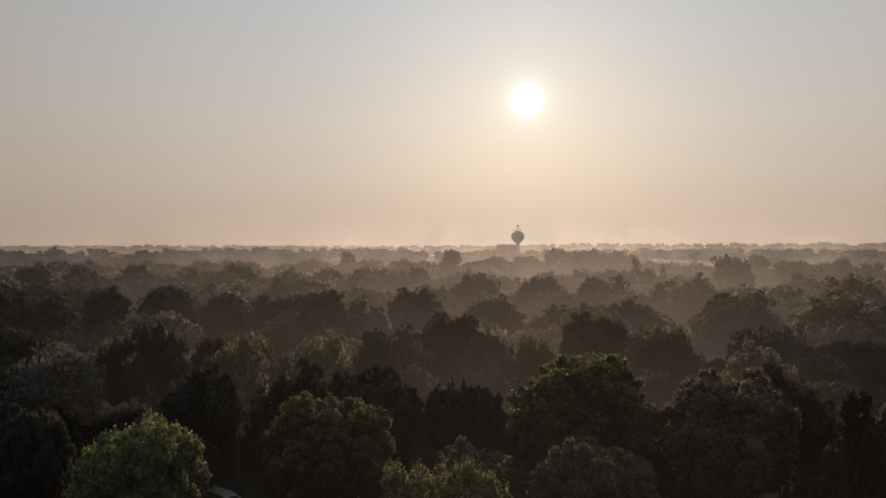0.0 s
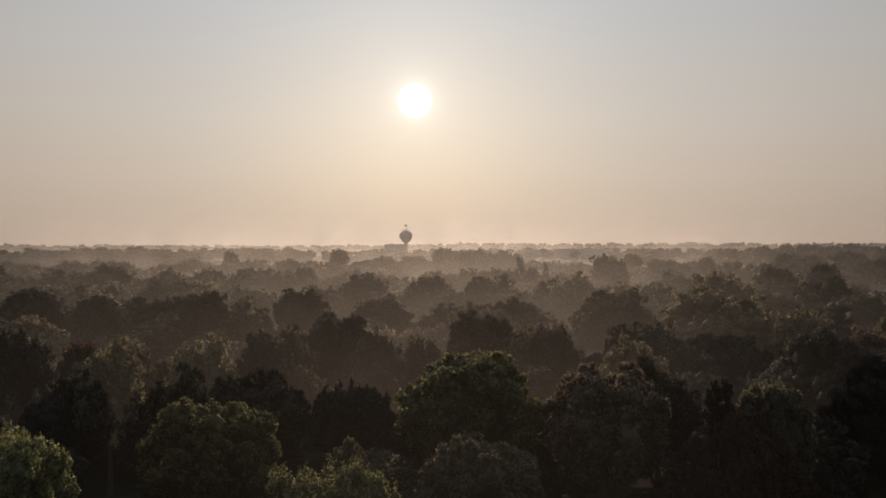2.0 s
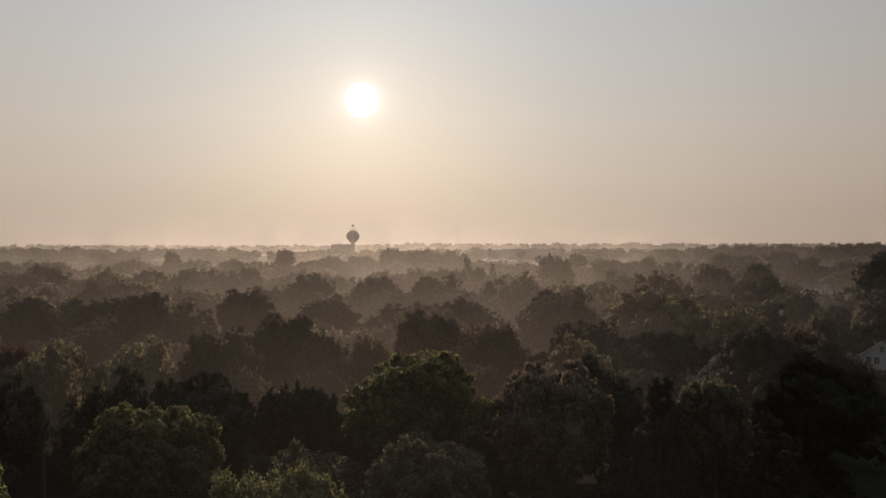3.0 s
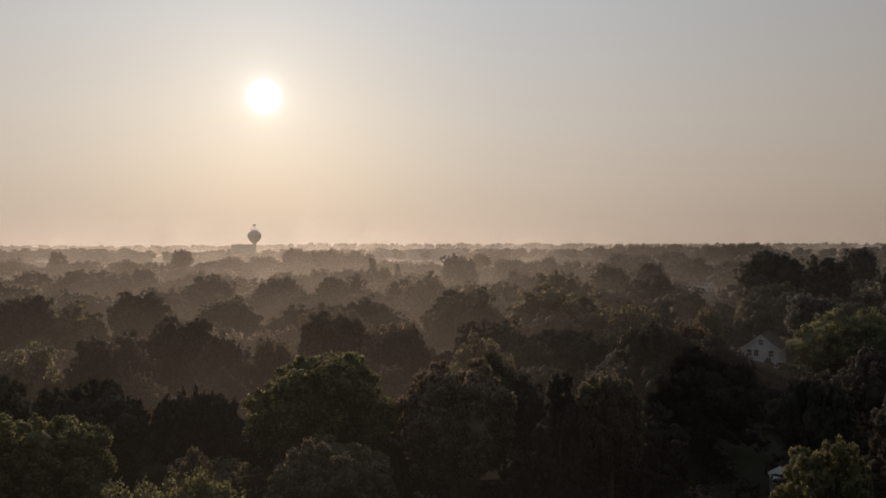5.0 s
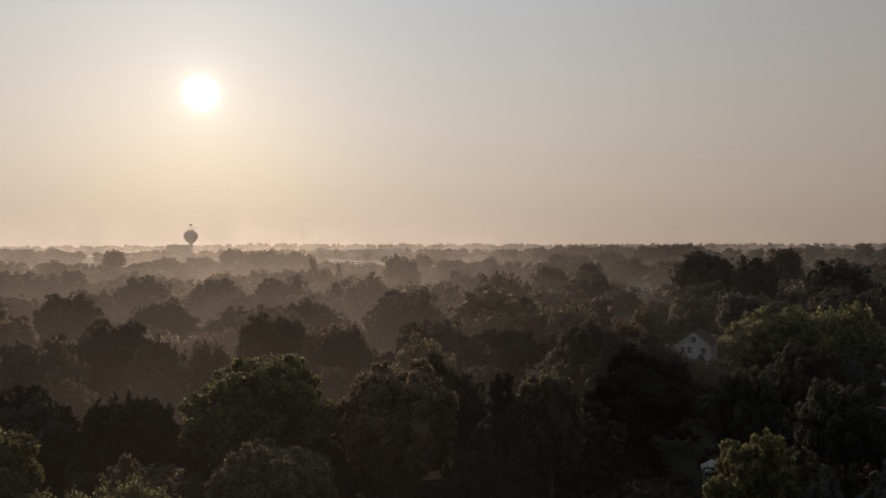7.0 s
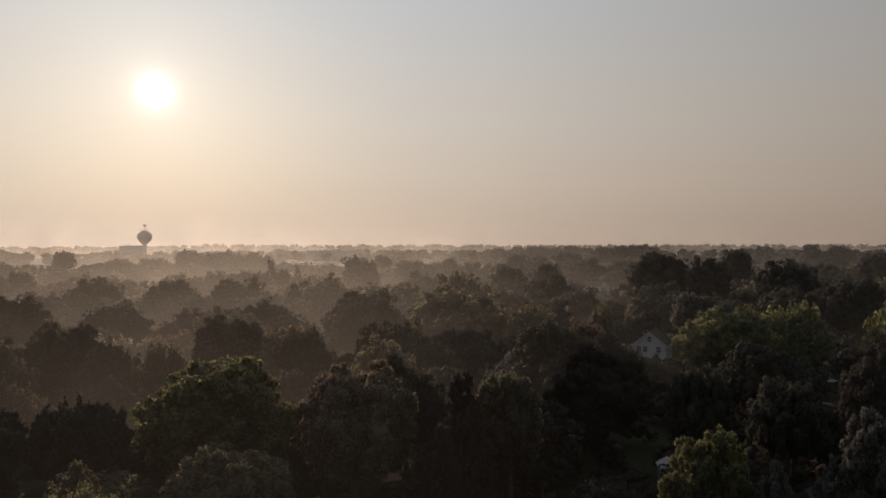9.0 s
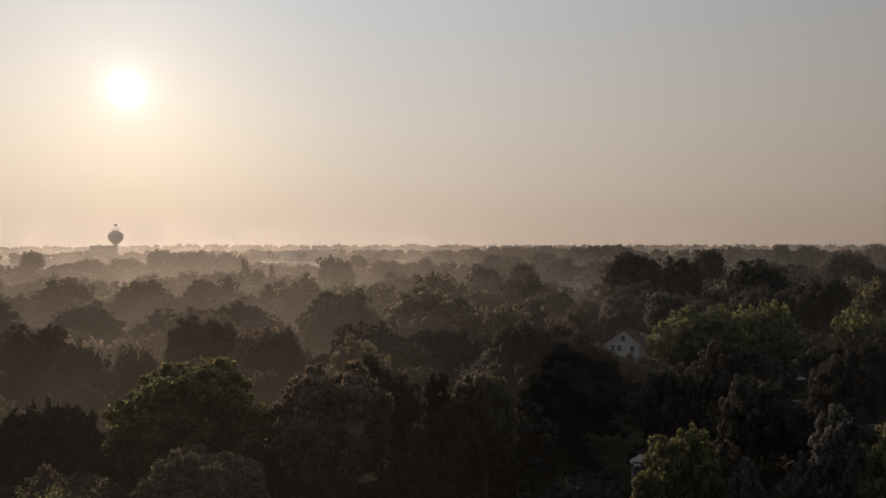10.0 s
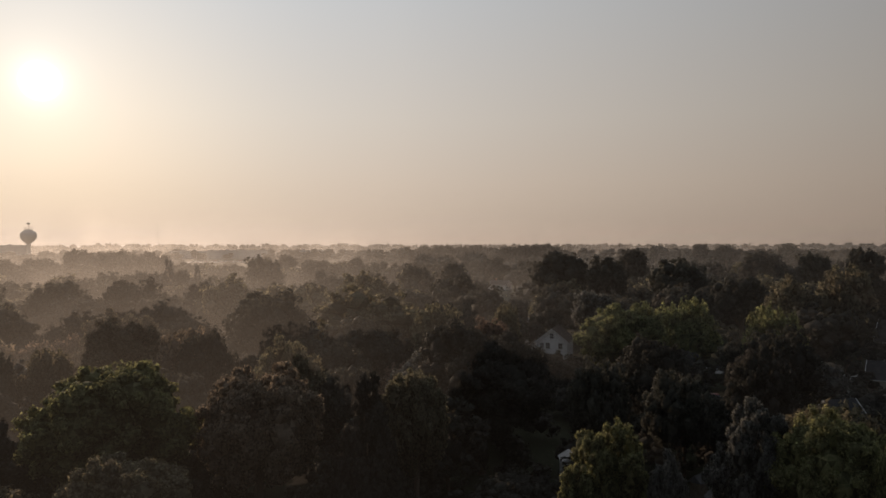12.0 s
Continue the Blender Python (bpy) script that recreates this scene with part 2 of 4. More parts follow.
def lathe(profile, sides=32):
    """A body turned round z from (radius, height) pairs."""
    bm = bmesh.new()
    rings = [[bm.verts.new((r * math.cos(2 * math.pi * i / sides), r * math.sin(2 * math.pi * i / sides), z)) for i in range(sides)] for r, z in profile]
    for a, b in zip(rings, rings[1:]):
        for i in range(sides):
            bm.faces.new((a[i], a[(i + 1) % sides], b[(i + 1) % sides], b[i]))
    bm.faces.new(list(reversed(rings[0])))
    bm.faces.new(rings[-1])
    return bm


# ---------------------------------------------------------------- ground


def build_ground():
    bm = bmesh.new()
    radii = [0, 20, 40, 70, 110, 160, 220, 300, 350, 400, 460, 520, 600, 680, 760, 850, 950, 1050, 1150, 1400, 1600, 1900, 2200, 2500, 2800, 3200, 3800, 4900]
    sides = 96
    rings = []
    for r in radii[1:]:
        rings.append([bm.verts.new((r * math.sin(2 * math.pi * i / sides), r * math.cos(2 * math.pi * i / sides), rise(r))) for i in range(sides)])
    c = bm.verts.new((0, 0, 0))
    for i in range(sides):
        bm.faces.new((c, rings[0][(i + 1) % sides], rings[0][i]))
    for a, b in zip(rings, rings[1:]):
        for i in range(sides):
            bm.faces.new((a[i], a[(i + 1) % sides], b[(i + 1) % sides], b[i]))
    bmesh.ops.recalc_face_normals(bm, faces=bm.faces[:])
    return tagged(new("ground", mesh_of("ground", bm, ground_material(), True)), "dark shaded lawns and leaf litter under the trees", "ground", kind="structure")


build_ground()

# ---------------------------------------------------------------- trees


def unit(n, rng):
    v = rng.normal(size=(n, 3))
    return v / np.linalg.norm(v, axis=1, keepdims=True)


def lobes_for(kind, rng):
    """Main boughs of a crown of radius 1 and height 2: rows of x, y, z, radius."""
    rows = []
    if kind == "conifer":
        for i in range(13):
            z = 0.1 + 1.8 * i / 13
            r = 0.76 * (1 - z / 2.1)
            n = max(2, int(9 * (1 - i / 14)))
            for j in range(n):
                a = 2 * math.pi * (j + rng.uniform(-0.3, 0.3)) / n + i
                rows.append((r * math.cos(a), r * math.sin(a), z + rng.uniform(-0.06, 0.06), (0.12 + 0.26 * (1 - z / 2)) * rng.uniform(0.8, 1.2)))
        return np.array(rows)
    if kind == "ragged":
        # few uneven boughs, some of them tall, with gaps between
        rows.append((0, 0, 0.8, 0.52))
        for i in range(26):
            a = i * 2.39996 + rng.uniform(-0.5, 0.5)
            up = 0.98 - 1.35 * i / 25
            flat = math.sqrt(max(0.0, 1 - up * up))
            k = rng.uniform(0.55, 0.95) if i % 3 else rng.uniform(0.85, 1.0)
            rows.append((0.85 * k * flat * math.cos(a), 0.85 * k * flat * math.sin(a), 0.85 + k * up, rng.uniform(0.15, 0.30)))
        return np.array(rows)
    count, out, size, core = {"oak": (34, 0.70, 0.29, 0.70), "dome": (38, 0.74, 0.25, 0.68), "maple": (46, 0.74, 0.23, 0.72)}[kind]
    rows.append((0, 0, 1.0, core))
    for i in range(count):
        up = 0.90 - 1.5 * i / (count - 1)
        a = i * 2.39996 + rng.uniform(-0.3, 0.3)
        flat = math.sqrt(1 - up * up)
        k = out * rng.uniform(0.84, 1.10) * (1.0 if up > -0.1 else 1 + 0.35 * up)
        rows.append((k * flat * math.cos(a), k * flat * math.sin(a), 1 + k * up * (0.92 if kind == "dome" else 1.0), size * rng.uniform(0.66, 1.26)))
    return np.array(rows)


def ico(level):
    """Corner directions of the triangles of a round body, three to a triangle."""
    bm = bmesh.new()
    bmesh.ops.create_icosphere(bm, subdivisions=level, radius=1)
    tri = np.array([[tuple(v.co) for v in f.verts] for f in bm.faces])
    bm.free()
    return tri.reshape(-1, 3)


ICO = {1: ico(1), 2: ico(2)}


def lumps(rows, level, rng, rough):
    """Uneven rounded leaf masses at rows of x, y, z, radius: corners, and the way each corner faces."""
    base = ICO[level]
    n, m = len(rows), len(base)
    ph = rng.uniform(0, 6.28, (n, 1, 3))
    d = np.repeat(base[None], n, axis=0)
    wave = np.sin(d * 3.1 + ph).sum(2) * 0.5 + np.sin(d[:, :, [1, 2, 0]] * 6.3 + 2 * ph).sum(2) * 0.33
    r = rows[:, None, 3:4] * (1 + rough * wave[:, :, None])
    return (rows[:, None, :3] + d * r).reshape(-1, 3), d.reshape(-1, 3)


def turned_out(verts, way):
    """Three-cornered sprays with their front sides turned the way they face."""
    q = verts.reshape(-1, 3, 3)
    face = np.cross(q[:, 1] - q[:, 0], q[:, 2] - q[:, 0])
    wrong = (face * way).sum(1) < 0
    q[wrong] = q[wrong][:, ::-1]
    return q.reshape(-1, 3)


def crown_points(kind, leaves, leaf, seed, twigs, bough_level, twig_level, thin=1):
    """A crown of rounded leaf masses on boughs, smaller ones on their twigs, and leaf sprays that cover and fray them; uneven, with gaps."""
    rng = np.random.default_rng(seed)
    main = lobes_for(kind, rng)[::thin]
    upright = kind == "maple"
    sub, out = [], []
    for x, y, z, r in main:
        d = unit(twigs, rng)
        if upright:
            d[:, 2] = np.abs(d[:, 2]) * 1.2
            d /= np.linalg.norm(d, axis=1, keepdims=True)
        out.append(d)
        c = np.array([x, y, z]) + d * r * rng.uniform(0.70, 0.92, (twigs, 1))
        sub.append(np.hstack([c, r * (rng.uniform(0.20, 0.36, (twigs, 1)) if upright else rng.uniform(0.24, 0.44, (twigs, 1)))]))
    sub, out = np.vstack(sub), np.vstack(out)
    buried = np.zeros(len(sub), bool)
    for x, y, z, r in main:
        buried |= ((sub[:, :3] - np.array([x, y, z])) ** 2).sum(1) < (0.66 * r) ** 2
    sub, out = sub[~buried], out[~buried]
    inner = main.copy()
    inner[:, 3] *= 0.58 if kind == "ragged" else 0.64
    corners, ways = lumps(inner, bough_level, rng, 0.10)
    mass = sub.copy()
    mass[:, 3] *= 0.66
    if twig_level:
        c2, w2 = lumps(mass, twig_level, rng, 0.15)
        w2 = w2 * 0.8 + np.repeat(out, len(ICO[twig_level]), axis=0) * 0.4
        w2 /= np.linalg.norm(w2, axis=1, keepdims=True) + 1e-6
        corners, ways = np.vstack([corners, c2]), np.vstack([ways, w2])
    # leaf sprays that sit on the twigs' masses
    pick = rng.choice(len(sub), size=leaves, p=sub[:, 3] ** 2 / (sub[:, 3] ** 2).sum())
    d = unit(leaves, rng) + 0.45 * out[pick]
    d /= np.linalg.norm(d, axis=1, keepdims=True)
    reach = d * sub[pick, 3:4] * (0.70 + 0.40 * rng.random((leaves, 1)) ** 1.4)
    if upright:
        # plumes that rise and narrow to a point
        above = np.maximum(d[:, 2:3], 0)
        reach[:, :2] *= 1 - 0.65 * above
        reach[:, 2:3] *= 1 + 1.5 * above
    p = sub[pick, :3] + reach
    nor = d + unit(leaves, rng) * (0.55 if upright else 0.42)
    nor /= np.linalg.norm(nor, axis=1, keepdims=True)
    tip = np.cross(nor, unit(leaves, rng)) + 0.15 * d
    if upright:
        tip += np.array([0, 0, 0.8])
    tip /= np.linalg.norm(tip, axis=1, keepdims=True)
    side = np.cross(nor, tip)
    side /= np.linalg.norm(side, axis=1, keepdims=True) + 1e-9
    s = leaf * rng.uniform(0.55, 1.35, (leaves, 1))
    wide = rng.uniform(0.30, 0.52, (leaves, 1))
    tri = np.stack([p - tip * s * 0.4 + side * s * wide, p + tip * s * 0.6, p - tip * s * 0.4 - side * s * wide], axis=1).reshape(-1, 3)
    face = out[pick] * 0.4 + d * 0.6 + nor * 0.55
    mid = p - np.array([0, 0, 0.75])
    face += 0.3 * mid / (np.linalg.norm(mid, axis=1, keepdims=True) + 1e-6)
    face /= np.linalg.norm(face, axis=1, keepdims=True) + 1e-6
    tri = turned_out(tri, face)
    return np.vstack([corners, tri]), np.vstack([ways, np.repeat(face, 3, axis=0)])


def crown_mesh(name, kind, grade, seed, mat):
    verts, way = crown_points(kind, *DETAIL[grade][:2], seed, *DETAIL[grade][2:])
    return arrays_mesh(name, verts, 3, [mat], way)


def trunk_mesh(name, seed, limbs):
    """Tapered trunk and limbs, 1 high up to the crown's base and reaching into the crown."""
    rng = random.Random(seed)
    bm = bmesh.new()
    tube(bm, (0, 0, -0.02), (0.02, 0.01, 0.5), 0.034, 0.026, 9)
    tube(bm, (0.02, 0.01, 0.49), (0.0, 0.03, 0.78), 0.026, 0.012, 8)
    for i in range(limbs):
        a = 2 * math.pi * i / limbs + rng.uniform(-0.3, 0.3)
        z = rng.uniform(0.36, 0.52)
        r = rng.uniform(0.14, 0.24)
        tube(bm, (0.01, 0.01, z), (r * math.cos(a), r * math.sin(a), z + rng.uniform(0.14, 0.26)), 0.015, 0.005, 6)
    return mesh_of(name, bm, BARK)


CROWNS, TRUNKS = {}, {}
# leaf sprays, their size, twigs a bough, fineness of the boughs' and the twigs' leaf masses
DETAIL = {"near": (30000, 0.040, 20, 2, 1), "next": (7600, 0.066, 12, 1, 0), "mid": (3300, 0.092, 9, 1, 0), "far": (1100, 0.135, 6, 1, 0), "fill": (3600, 0.088, 9, 1, 0)}
VARIANTS = {"near": 3, "next": 2, "mid": 2, "far": 3, "fill": 3}


def crown_for(kind, tone, grade, turn):
    v = turn % VARIANTS[grade]
    key = (kind, tone, grade, v)
    if key not in CROWNS:
        CROWNS[key] = crown_mesh("crown", kind, grade, 11 + 7 * v + len(kind) * 31 + len(tone), LEAF[tone])
    return CROWNS[key]


planted = []


def plant(kind, tone, bearing, d, tall, r, group="", grade=""):
    """One tree: an empty at its foot, a trunk with limbs and a crown of leaves."""
    i = len(planted)
    grade = grade or ("near" if d < 75 or (d < 125 and r > 6.7) else "next" if d < 140 else "mid" if d < 245 else "far")
    foot = polar(bearing, d, rise(d) - 0.1)
    planted.append((foot.x, foot.y, r))
    tree = new("conifer_tree" if kind == "conifer" else "tree")
    tree.empty_display_size = 0.5
    tree.matrix_basis = pose(*foot, 0, 0, (i * 137.5) % 360)
    if grade not in TRUNKS:
        TRUNKS[grade] = trunk_mesh("trunk", 5, {"near": 8, "next": 7, "mid": 5, "fill": 5, "far": 3}[grade])
    trunk = new("trunk", TRUNKS[grade])
    trunk.parent = tree
    k = max(0.7, tall * 0.9 / 15)
    trunk.scale = (min(tall * k * 0.85, 2.3 * r), min(tall * k * 0.85, 2.3 * r), tall * 0.95)
    crown = new("crown", crown_for(kind, tone, grade, i))
    crown.parent = tree
    deep = tall * 0.94 if kind == "conifer" else min(tall * 0.88, max((1.7 if kind == "dome" else 1.95) * r, (0.90 if kind == "ragged" else 0.64 if d < 60 else 0.78 if d < 150 else 0.66) * tall))
    crown.location = (0, 0, tall - deep)
    crown.scale = (r, r, deep / 2.0)
    word = LEAF_WORDS[tone]
    if kind == "conifer":
        text = "tall dark conifer with a pointed crown in mist"
    elif kind == "maple":
        text = word + " leafy tree with a crown of upright sprays"
    elif kind == "dome":
        text = word + " broadleaf tree with a wide layered dome"
    elif kind == "ragged":
        text = word + " broadleaf tree with a ragged uneven crown"
    else:
        text = word + " broadleaf tree with a lobed rounded crown"
    if grade == "far":
        text = "distant " + text
    tagged(tree, text, "tree", group)
    return tree


# trees that stand out one by one
plant("maple", "bright", -22.8, 61, 13.5, 5.7)
plant("dome", "bright", -8.9, 63, 15.0, 6.1)
plant("ragged", "olive", 1.3, 57, 12.2, 2.2)
plant("maple", "bright", 0.0, 46, 13.0, 5.5)
plant("dome", "olive", 11.8, 50, 14.5, 4.7)
plant("dome", "bright", 11.0, 68, 18.2, 7.2)
plant("oak", "rust", 21.7, 66, 17.4, 5.8)
plant("oak", "olive", 23.8, 86, 17.0, 4.6)
plant("oak", "dark", 22.5, 130, 20.0, 7.8)
plant("oak", "olive", 11.8, 118, 18.0, 7.4)
plant("maple", "dark", -22.8, 99, 17.0, 6.1)
plant("oak", "olive", -16.0, 86, 17.0, 3.8)
plant("oak", "olive", -14.9, 94, 17.0, 3.4)
plant("oak", "olive", -9.6, 89, 17.0, 4.9)
plant("oak", "dark", -4.2, 92, 18.0, 5.6)
plant("oak", "dark", -29.9, 67, 15.0, 3.4)
plant("oak", "grey", -28.3, 88, 17.0, 5.5)
plant("oak", "dark", -30.9, 109, 18.0, 5.1)
plant("oak", "dark", 0.7, 112, 18.0, 5.8)
plant("oak", "dark", -20.9, 172, 20.0, 7.0)
plant("oak", "dark", -12.4, 181, 20.0, 7.2)
plant("oak", "dark", -29.7, 300, 21.4, 7.0)
plant("oak", "dark", -26.9, 310, 21.3, 5.4)
plant("oak", "dark", -23.2, 320, 21.1, 6.8)
plant("oak", "dark", -18.5, 360, 21.6, 7.0)
plant("oak", "dark", -15.8, 330, 21.1, 8.4)
plant("oak", "dark", -6.2, 265, 20.7, 7.8)
plant("oak", "dark", -3.1, 350, 21.6, 8.3)
plant("oak", "dark", 0.7, 520, 24.3, 7.6)
plant("oak", "dark", -7.6, 480, 24.0, 5.4)
plant("oak", "dark", 2.8, 200, 20.7, 7.7)
plant("oak", "dark", 7.9, 200, 20.7, 7.8)
plant("oak", "dark", 12.5, 185, 21.0, 9.3)
plant("oak", "dark", 9.0, 420, 27.0, 9.0)
plant("oak", "dark", 11.4, 430, 26.5, 9.1)
plant("oak", "dark", 13.6, 400, 26.1, 6.9)
plant("oak", "dark", 10.2, 440, 25.0, 9.2)
plant("oak", "dark", 12.5, 410, 25.0, 8.0)
plant("oak", "dark", 14.5, 390, 24.5, 5.5)
plant("oak", "dark", 6.6, 450, 21.8, 10.5)
plant("oak", "dark", 9.7, 350, 20.8, 10.7)
plant("oak", "dark", 13.3, 330, 20.8, 9.2)
plant("conifer", "pine", 15.0, 320, 24.5, 5.6)
plant("conifer", "pine", 17.0, 315, 21.7, 3.9)
plant("oak", "dark", 16.0, 318, 20.2, 3.4)
plant("oak", "olive", 19.2, 180, 20.8, 6.6)
plant("oak", "dark", 21.9, 300, 25.4, 9.0)
plant("oak", "dark", 23.7, 470, 22.6, 6.8)
plant("oak", "dark", 25.9, 340, 22.8, 9.1)
plant("oak", "dark", 29.1, 350, 23.7, 5.5)
plant("oak", "dark", 27.5, 345, 21.0, 5.3)
plant("oak", "olive", 30.2, 180, 21.2, 5.6)
plant("oak", "dark", -10.4, 420, 21.5, 10.4)
plant("oak", "dark", -2.0, 300, 19.9, 5.9)
plant("oak", "dark", 4.3, 430, 21.9, 9.3)
plant("oak", "dark", -9.4, 150, 19.7, 5.5)
plant("oak", "dark", -2.2, 160, 19.2, 6.8)
plant("oak", "dark", -16.8, 150, 19.4, 5.5)
plant("oak", "dark", -25.1, 170, 19.5, 5.6)
plant("oak", "dark", -28.3, 190, 18.8, 5.6)
plant("oak", "dark", -31.0, 165, 19.5, 4.9)
plant("oak", "dark", 3.4, 96, 17.0, 3.8)
plant("oak", "olive", 7.2, 96, 16.0, 3.6)
plant("oak", "rust", 16.1, 108, 17.0, 4.7)
plant("oak", "dark", 39.0, 86, 19.0, 8.4)
plant("oak", "olive", 33.8, 70, 16.0, 3.8)
plant("conifer", "dark2", 30.0, 63, 17.0, 4.2)
plant("maple", "olive", 41.0, 133, 17.0, 3.0)
plant("oak", "dark", 45.0, 198, 18.4, 6.2)
plant("oak", "grey", 47.8, 160, 19.0, 5.6)
plant("ragged", "bright", 48.9, 58, 13.9, 4.0)
plant("ragged", "grey", 53.5, 56, 12.0, 2.2)
plant("oak", "bright", 50.2, 120, 18.9, 7.4)
plant("maple", "bright", 54.5, 132, 18.0, 6.8)
plant("maple", "bright", 60.8, 124, 18.0, 5.6)
plant("oak", "olive", 61.9, 165, 21.3, 6.2)
plant("oak", "olive", 65.4, 172, 24.2, 6.0)
plant("oak", "dark", 63.0, 196, 20.0, 9.2)
plant("oak", "dark", 66.1, 200, 22.8, 7.6)
plant("oak", "dark", 45.2, 230, 28.3, 10.6)
plant("oak", "dark", 48.8, 215, 25.9, 7.0)
plant("oak", "dark", 50.8, 300, 28.4, 7.1)
plant("oak", "dark", 54.1, 225, 25.2, 9.8)
plant("oak", "dark", 58.5, 180, 22.3, 7.9)
plant("oak", "dark", 60.0, 340, 26.7, 10.7)
plant("oak", "dark", 63.3, 330, 26.7, 8.2)
plant("oak", "dark", 66.4, 320, 28.5, 7.7)
plant("oak", "dark", 55.7, 610, 27.0, 7.6)
plant("oak", "dark", 57.5, 620, 26.6, 11.4)
plant("oak", "dark", 52.7, 630, 26.0, 10.2)
plant("oak", "dark", 61.7, 625, 26.8, 12.0)
plant("ragged", "grey", 59.3, 65, 14.5, 3.6)
plant("oak", "bright", 64.5, 64, 14.4, 4.7)
plant("maple", "bright", 68.4, 61, 13.0, 2.1)
plant("oak", "dark", 39.9, 470, 21.3, 9.6)
plant("oak", "dark", 52.1, 98, 16.5, 5.4)
plant("oak", "dark", 54.1, 80, 15.0, 3.8)
plant("oak", "dark2", 59.8, 86, 17.0, 4.0)
plant("oak", "dark", 48.2, 79, 16.0, 4.0)
plant("oak", "dark2", 61.0, 107, 16.8, 6.0)
plant("oak", "dark", 22.2, 143, 20.0, 9.0)
plant("oak", "olive", 30.3, 143, 19.5, 12.2)
plant("oak", "dark", 37.0, 200, 20.9, 8.9)
plant("oak", "dark", 33.8, 300, 21.4, 8.5)
plant("oak", "dark", 36.6, 320, 22.7, 7.7)
plant("oak", "dark", 29.0, 119, 17.0, 6.7)
plant("oak", "rust", 39.7, 113, 17.0, 4.4)
plant("oak", "dark", 17.7, 104, 17.0, 4.4)
plant("oak", "olive", 35.5, 127, 18.0, 5.1)
plant("oak", "dark2", 44.6, 128, 8.6, 4.5)
plant("oak", "red", -17.9, 108, 15.6, 3.2)
plant("oak", "grey", 66.4, 92, 8.8, 2.8)
plant("oak", "dark2", 64.0, 94, 8.0, 2.9)
plant("oak", "dark", -16.5, 97, 15.0, 5.0)


plant("oak", "dark2", 67.4, 183, 7.0, 5.0)

# young trees along the street
for b, d, tall, r in ((41.5, 215, 10.5, 4.6), (42.0, 240, 11.5, 4.6), (44.0, 262, 13.0, 4.8), (42.9, 188, 9.0, 4.6)):
    plant("oak", "dark2", b, d, tall, r, "street trees")
# a long low grove on the skyline
grove = random.Random(3)
for i in range(16):
    plant("oak", "dark", 33.0 + 0.78 * i + grove.uniform(-0.25, 0.25), 650 + grove.uniform(-50, 50), 24.0 + grove.uniform(-1.5, 1.8), grove.uniform(6.5, 10), "skyline grove")

# houses, streets and open ground are kept clear: x, y, radius
CLEAR = []


def keep_clear(bearing, d, r):
    p = polar(bearing, d)
    CLEAR.append((p.x, p.y, r))


keep_clear(18.6, 850, 75)
keep_clear(31.6, 640, 50)
keep_clear(31.5, 560, 28)
keep_clear(31.5, 510, 22)
for far in (280, 320, 360, 400, 440, 475):
    keep_clear(31.6, far, 3 + 0.012 * far)
for far in (458, 435, 410, 385, 360, 335, 310, 285, 260, 235, 212, 195):
    keep_clear(40.5, far, 9.5 if far > 300 else 8)
    if far < 370:
        keep_clear(43.0, far, 1.8 + far * 0.010)
for spot in ((44.75, 174, 9), (44.8, 158, 7), (44.8, 141, 6), (44.9, 124, 4.5), (45.0, 108, 3.5), (45.0, 96, 2.5), (57.2, 172, 7), (57.1, 152, 4.5), (57.0, 138, 4), (57.0, 127, 3.5), (66.0, 111, 8), (63.8, 108, 4), (63.6, 97, 4), (65.5, 99, 4), (66.0, 91, 4.5), (65.8, 84, 4),
             (69.0, 196, 10), (68.2, 182, 4), (67.8, 170, 3), (68.6, 157, 8), (68.0, 146, 6), (67.6, 136, 5), (67.4, 126, 4), (-25.4, 100, 2.4), (-25.3, 112, 5), (-23.1, 226, 5), (-23.1, 210, 4), (-23.1, 195, 3.5), (-23.1, 180, 3), (57.1, 116, 3), (57.0, 105, 2.6), (57.0, 96, 2.2),
             (21.2, 96, 7), (44.9, 86, 3), (45.0, 78, 2), (45.0, 70, 1.5), (55.3, 82, 4), (55.5, 74, 4), (56.5, 76, 3), (-16.8, 86, 3.5), (-16.6, 76, 3), (-13.3, 121, 3), (-13.3, 112, 2), (-13.3, 102, 1.8), (-13.3, 93, 1.6), (-13.3, 85, 1.4)):
    keep_clear(*spot)


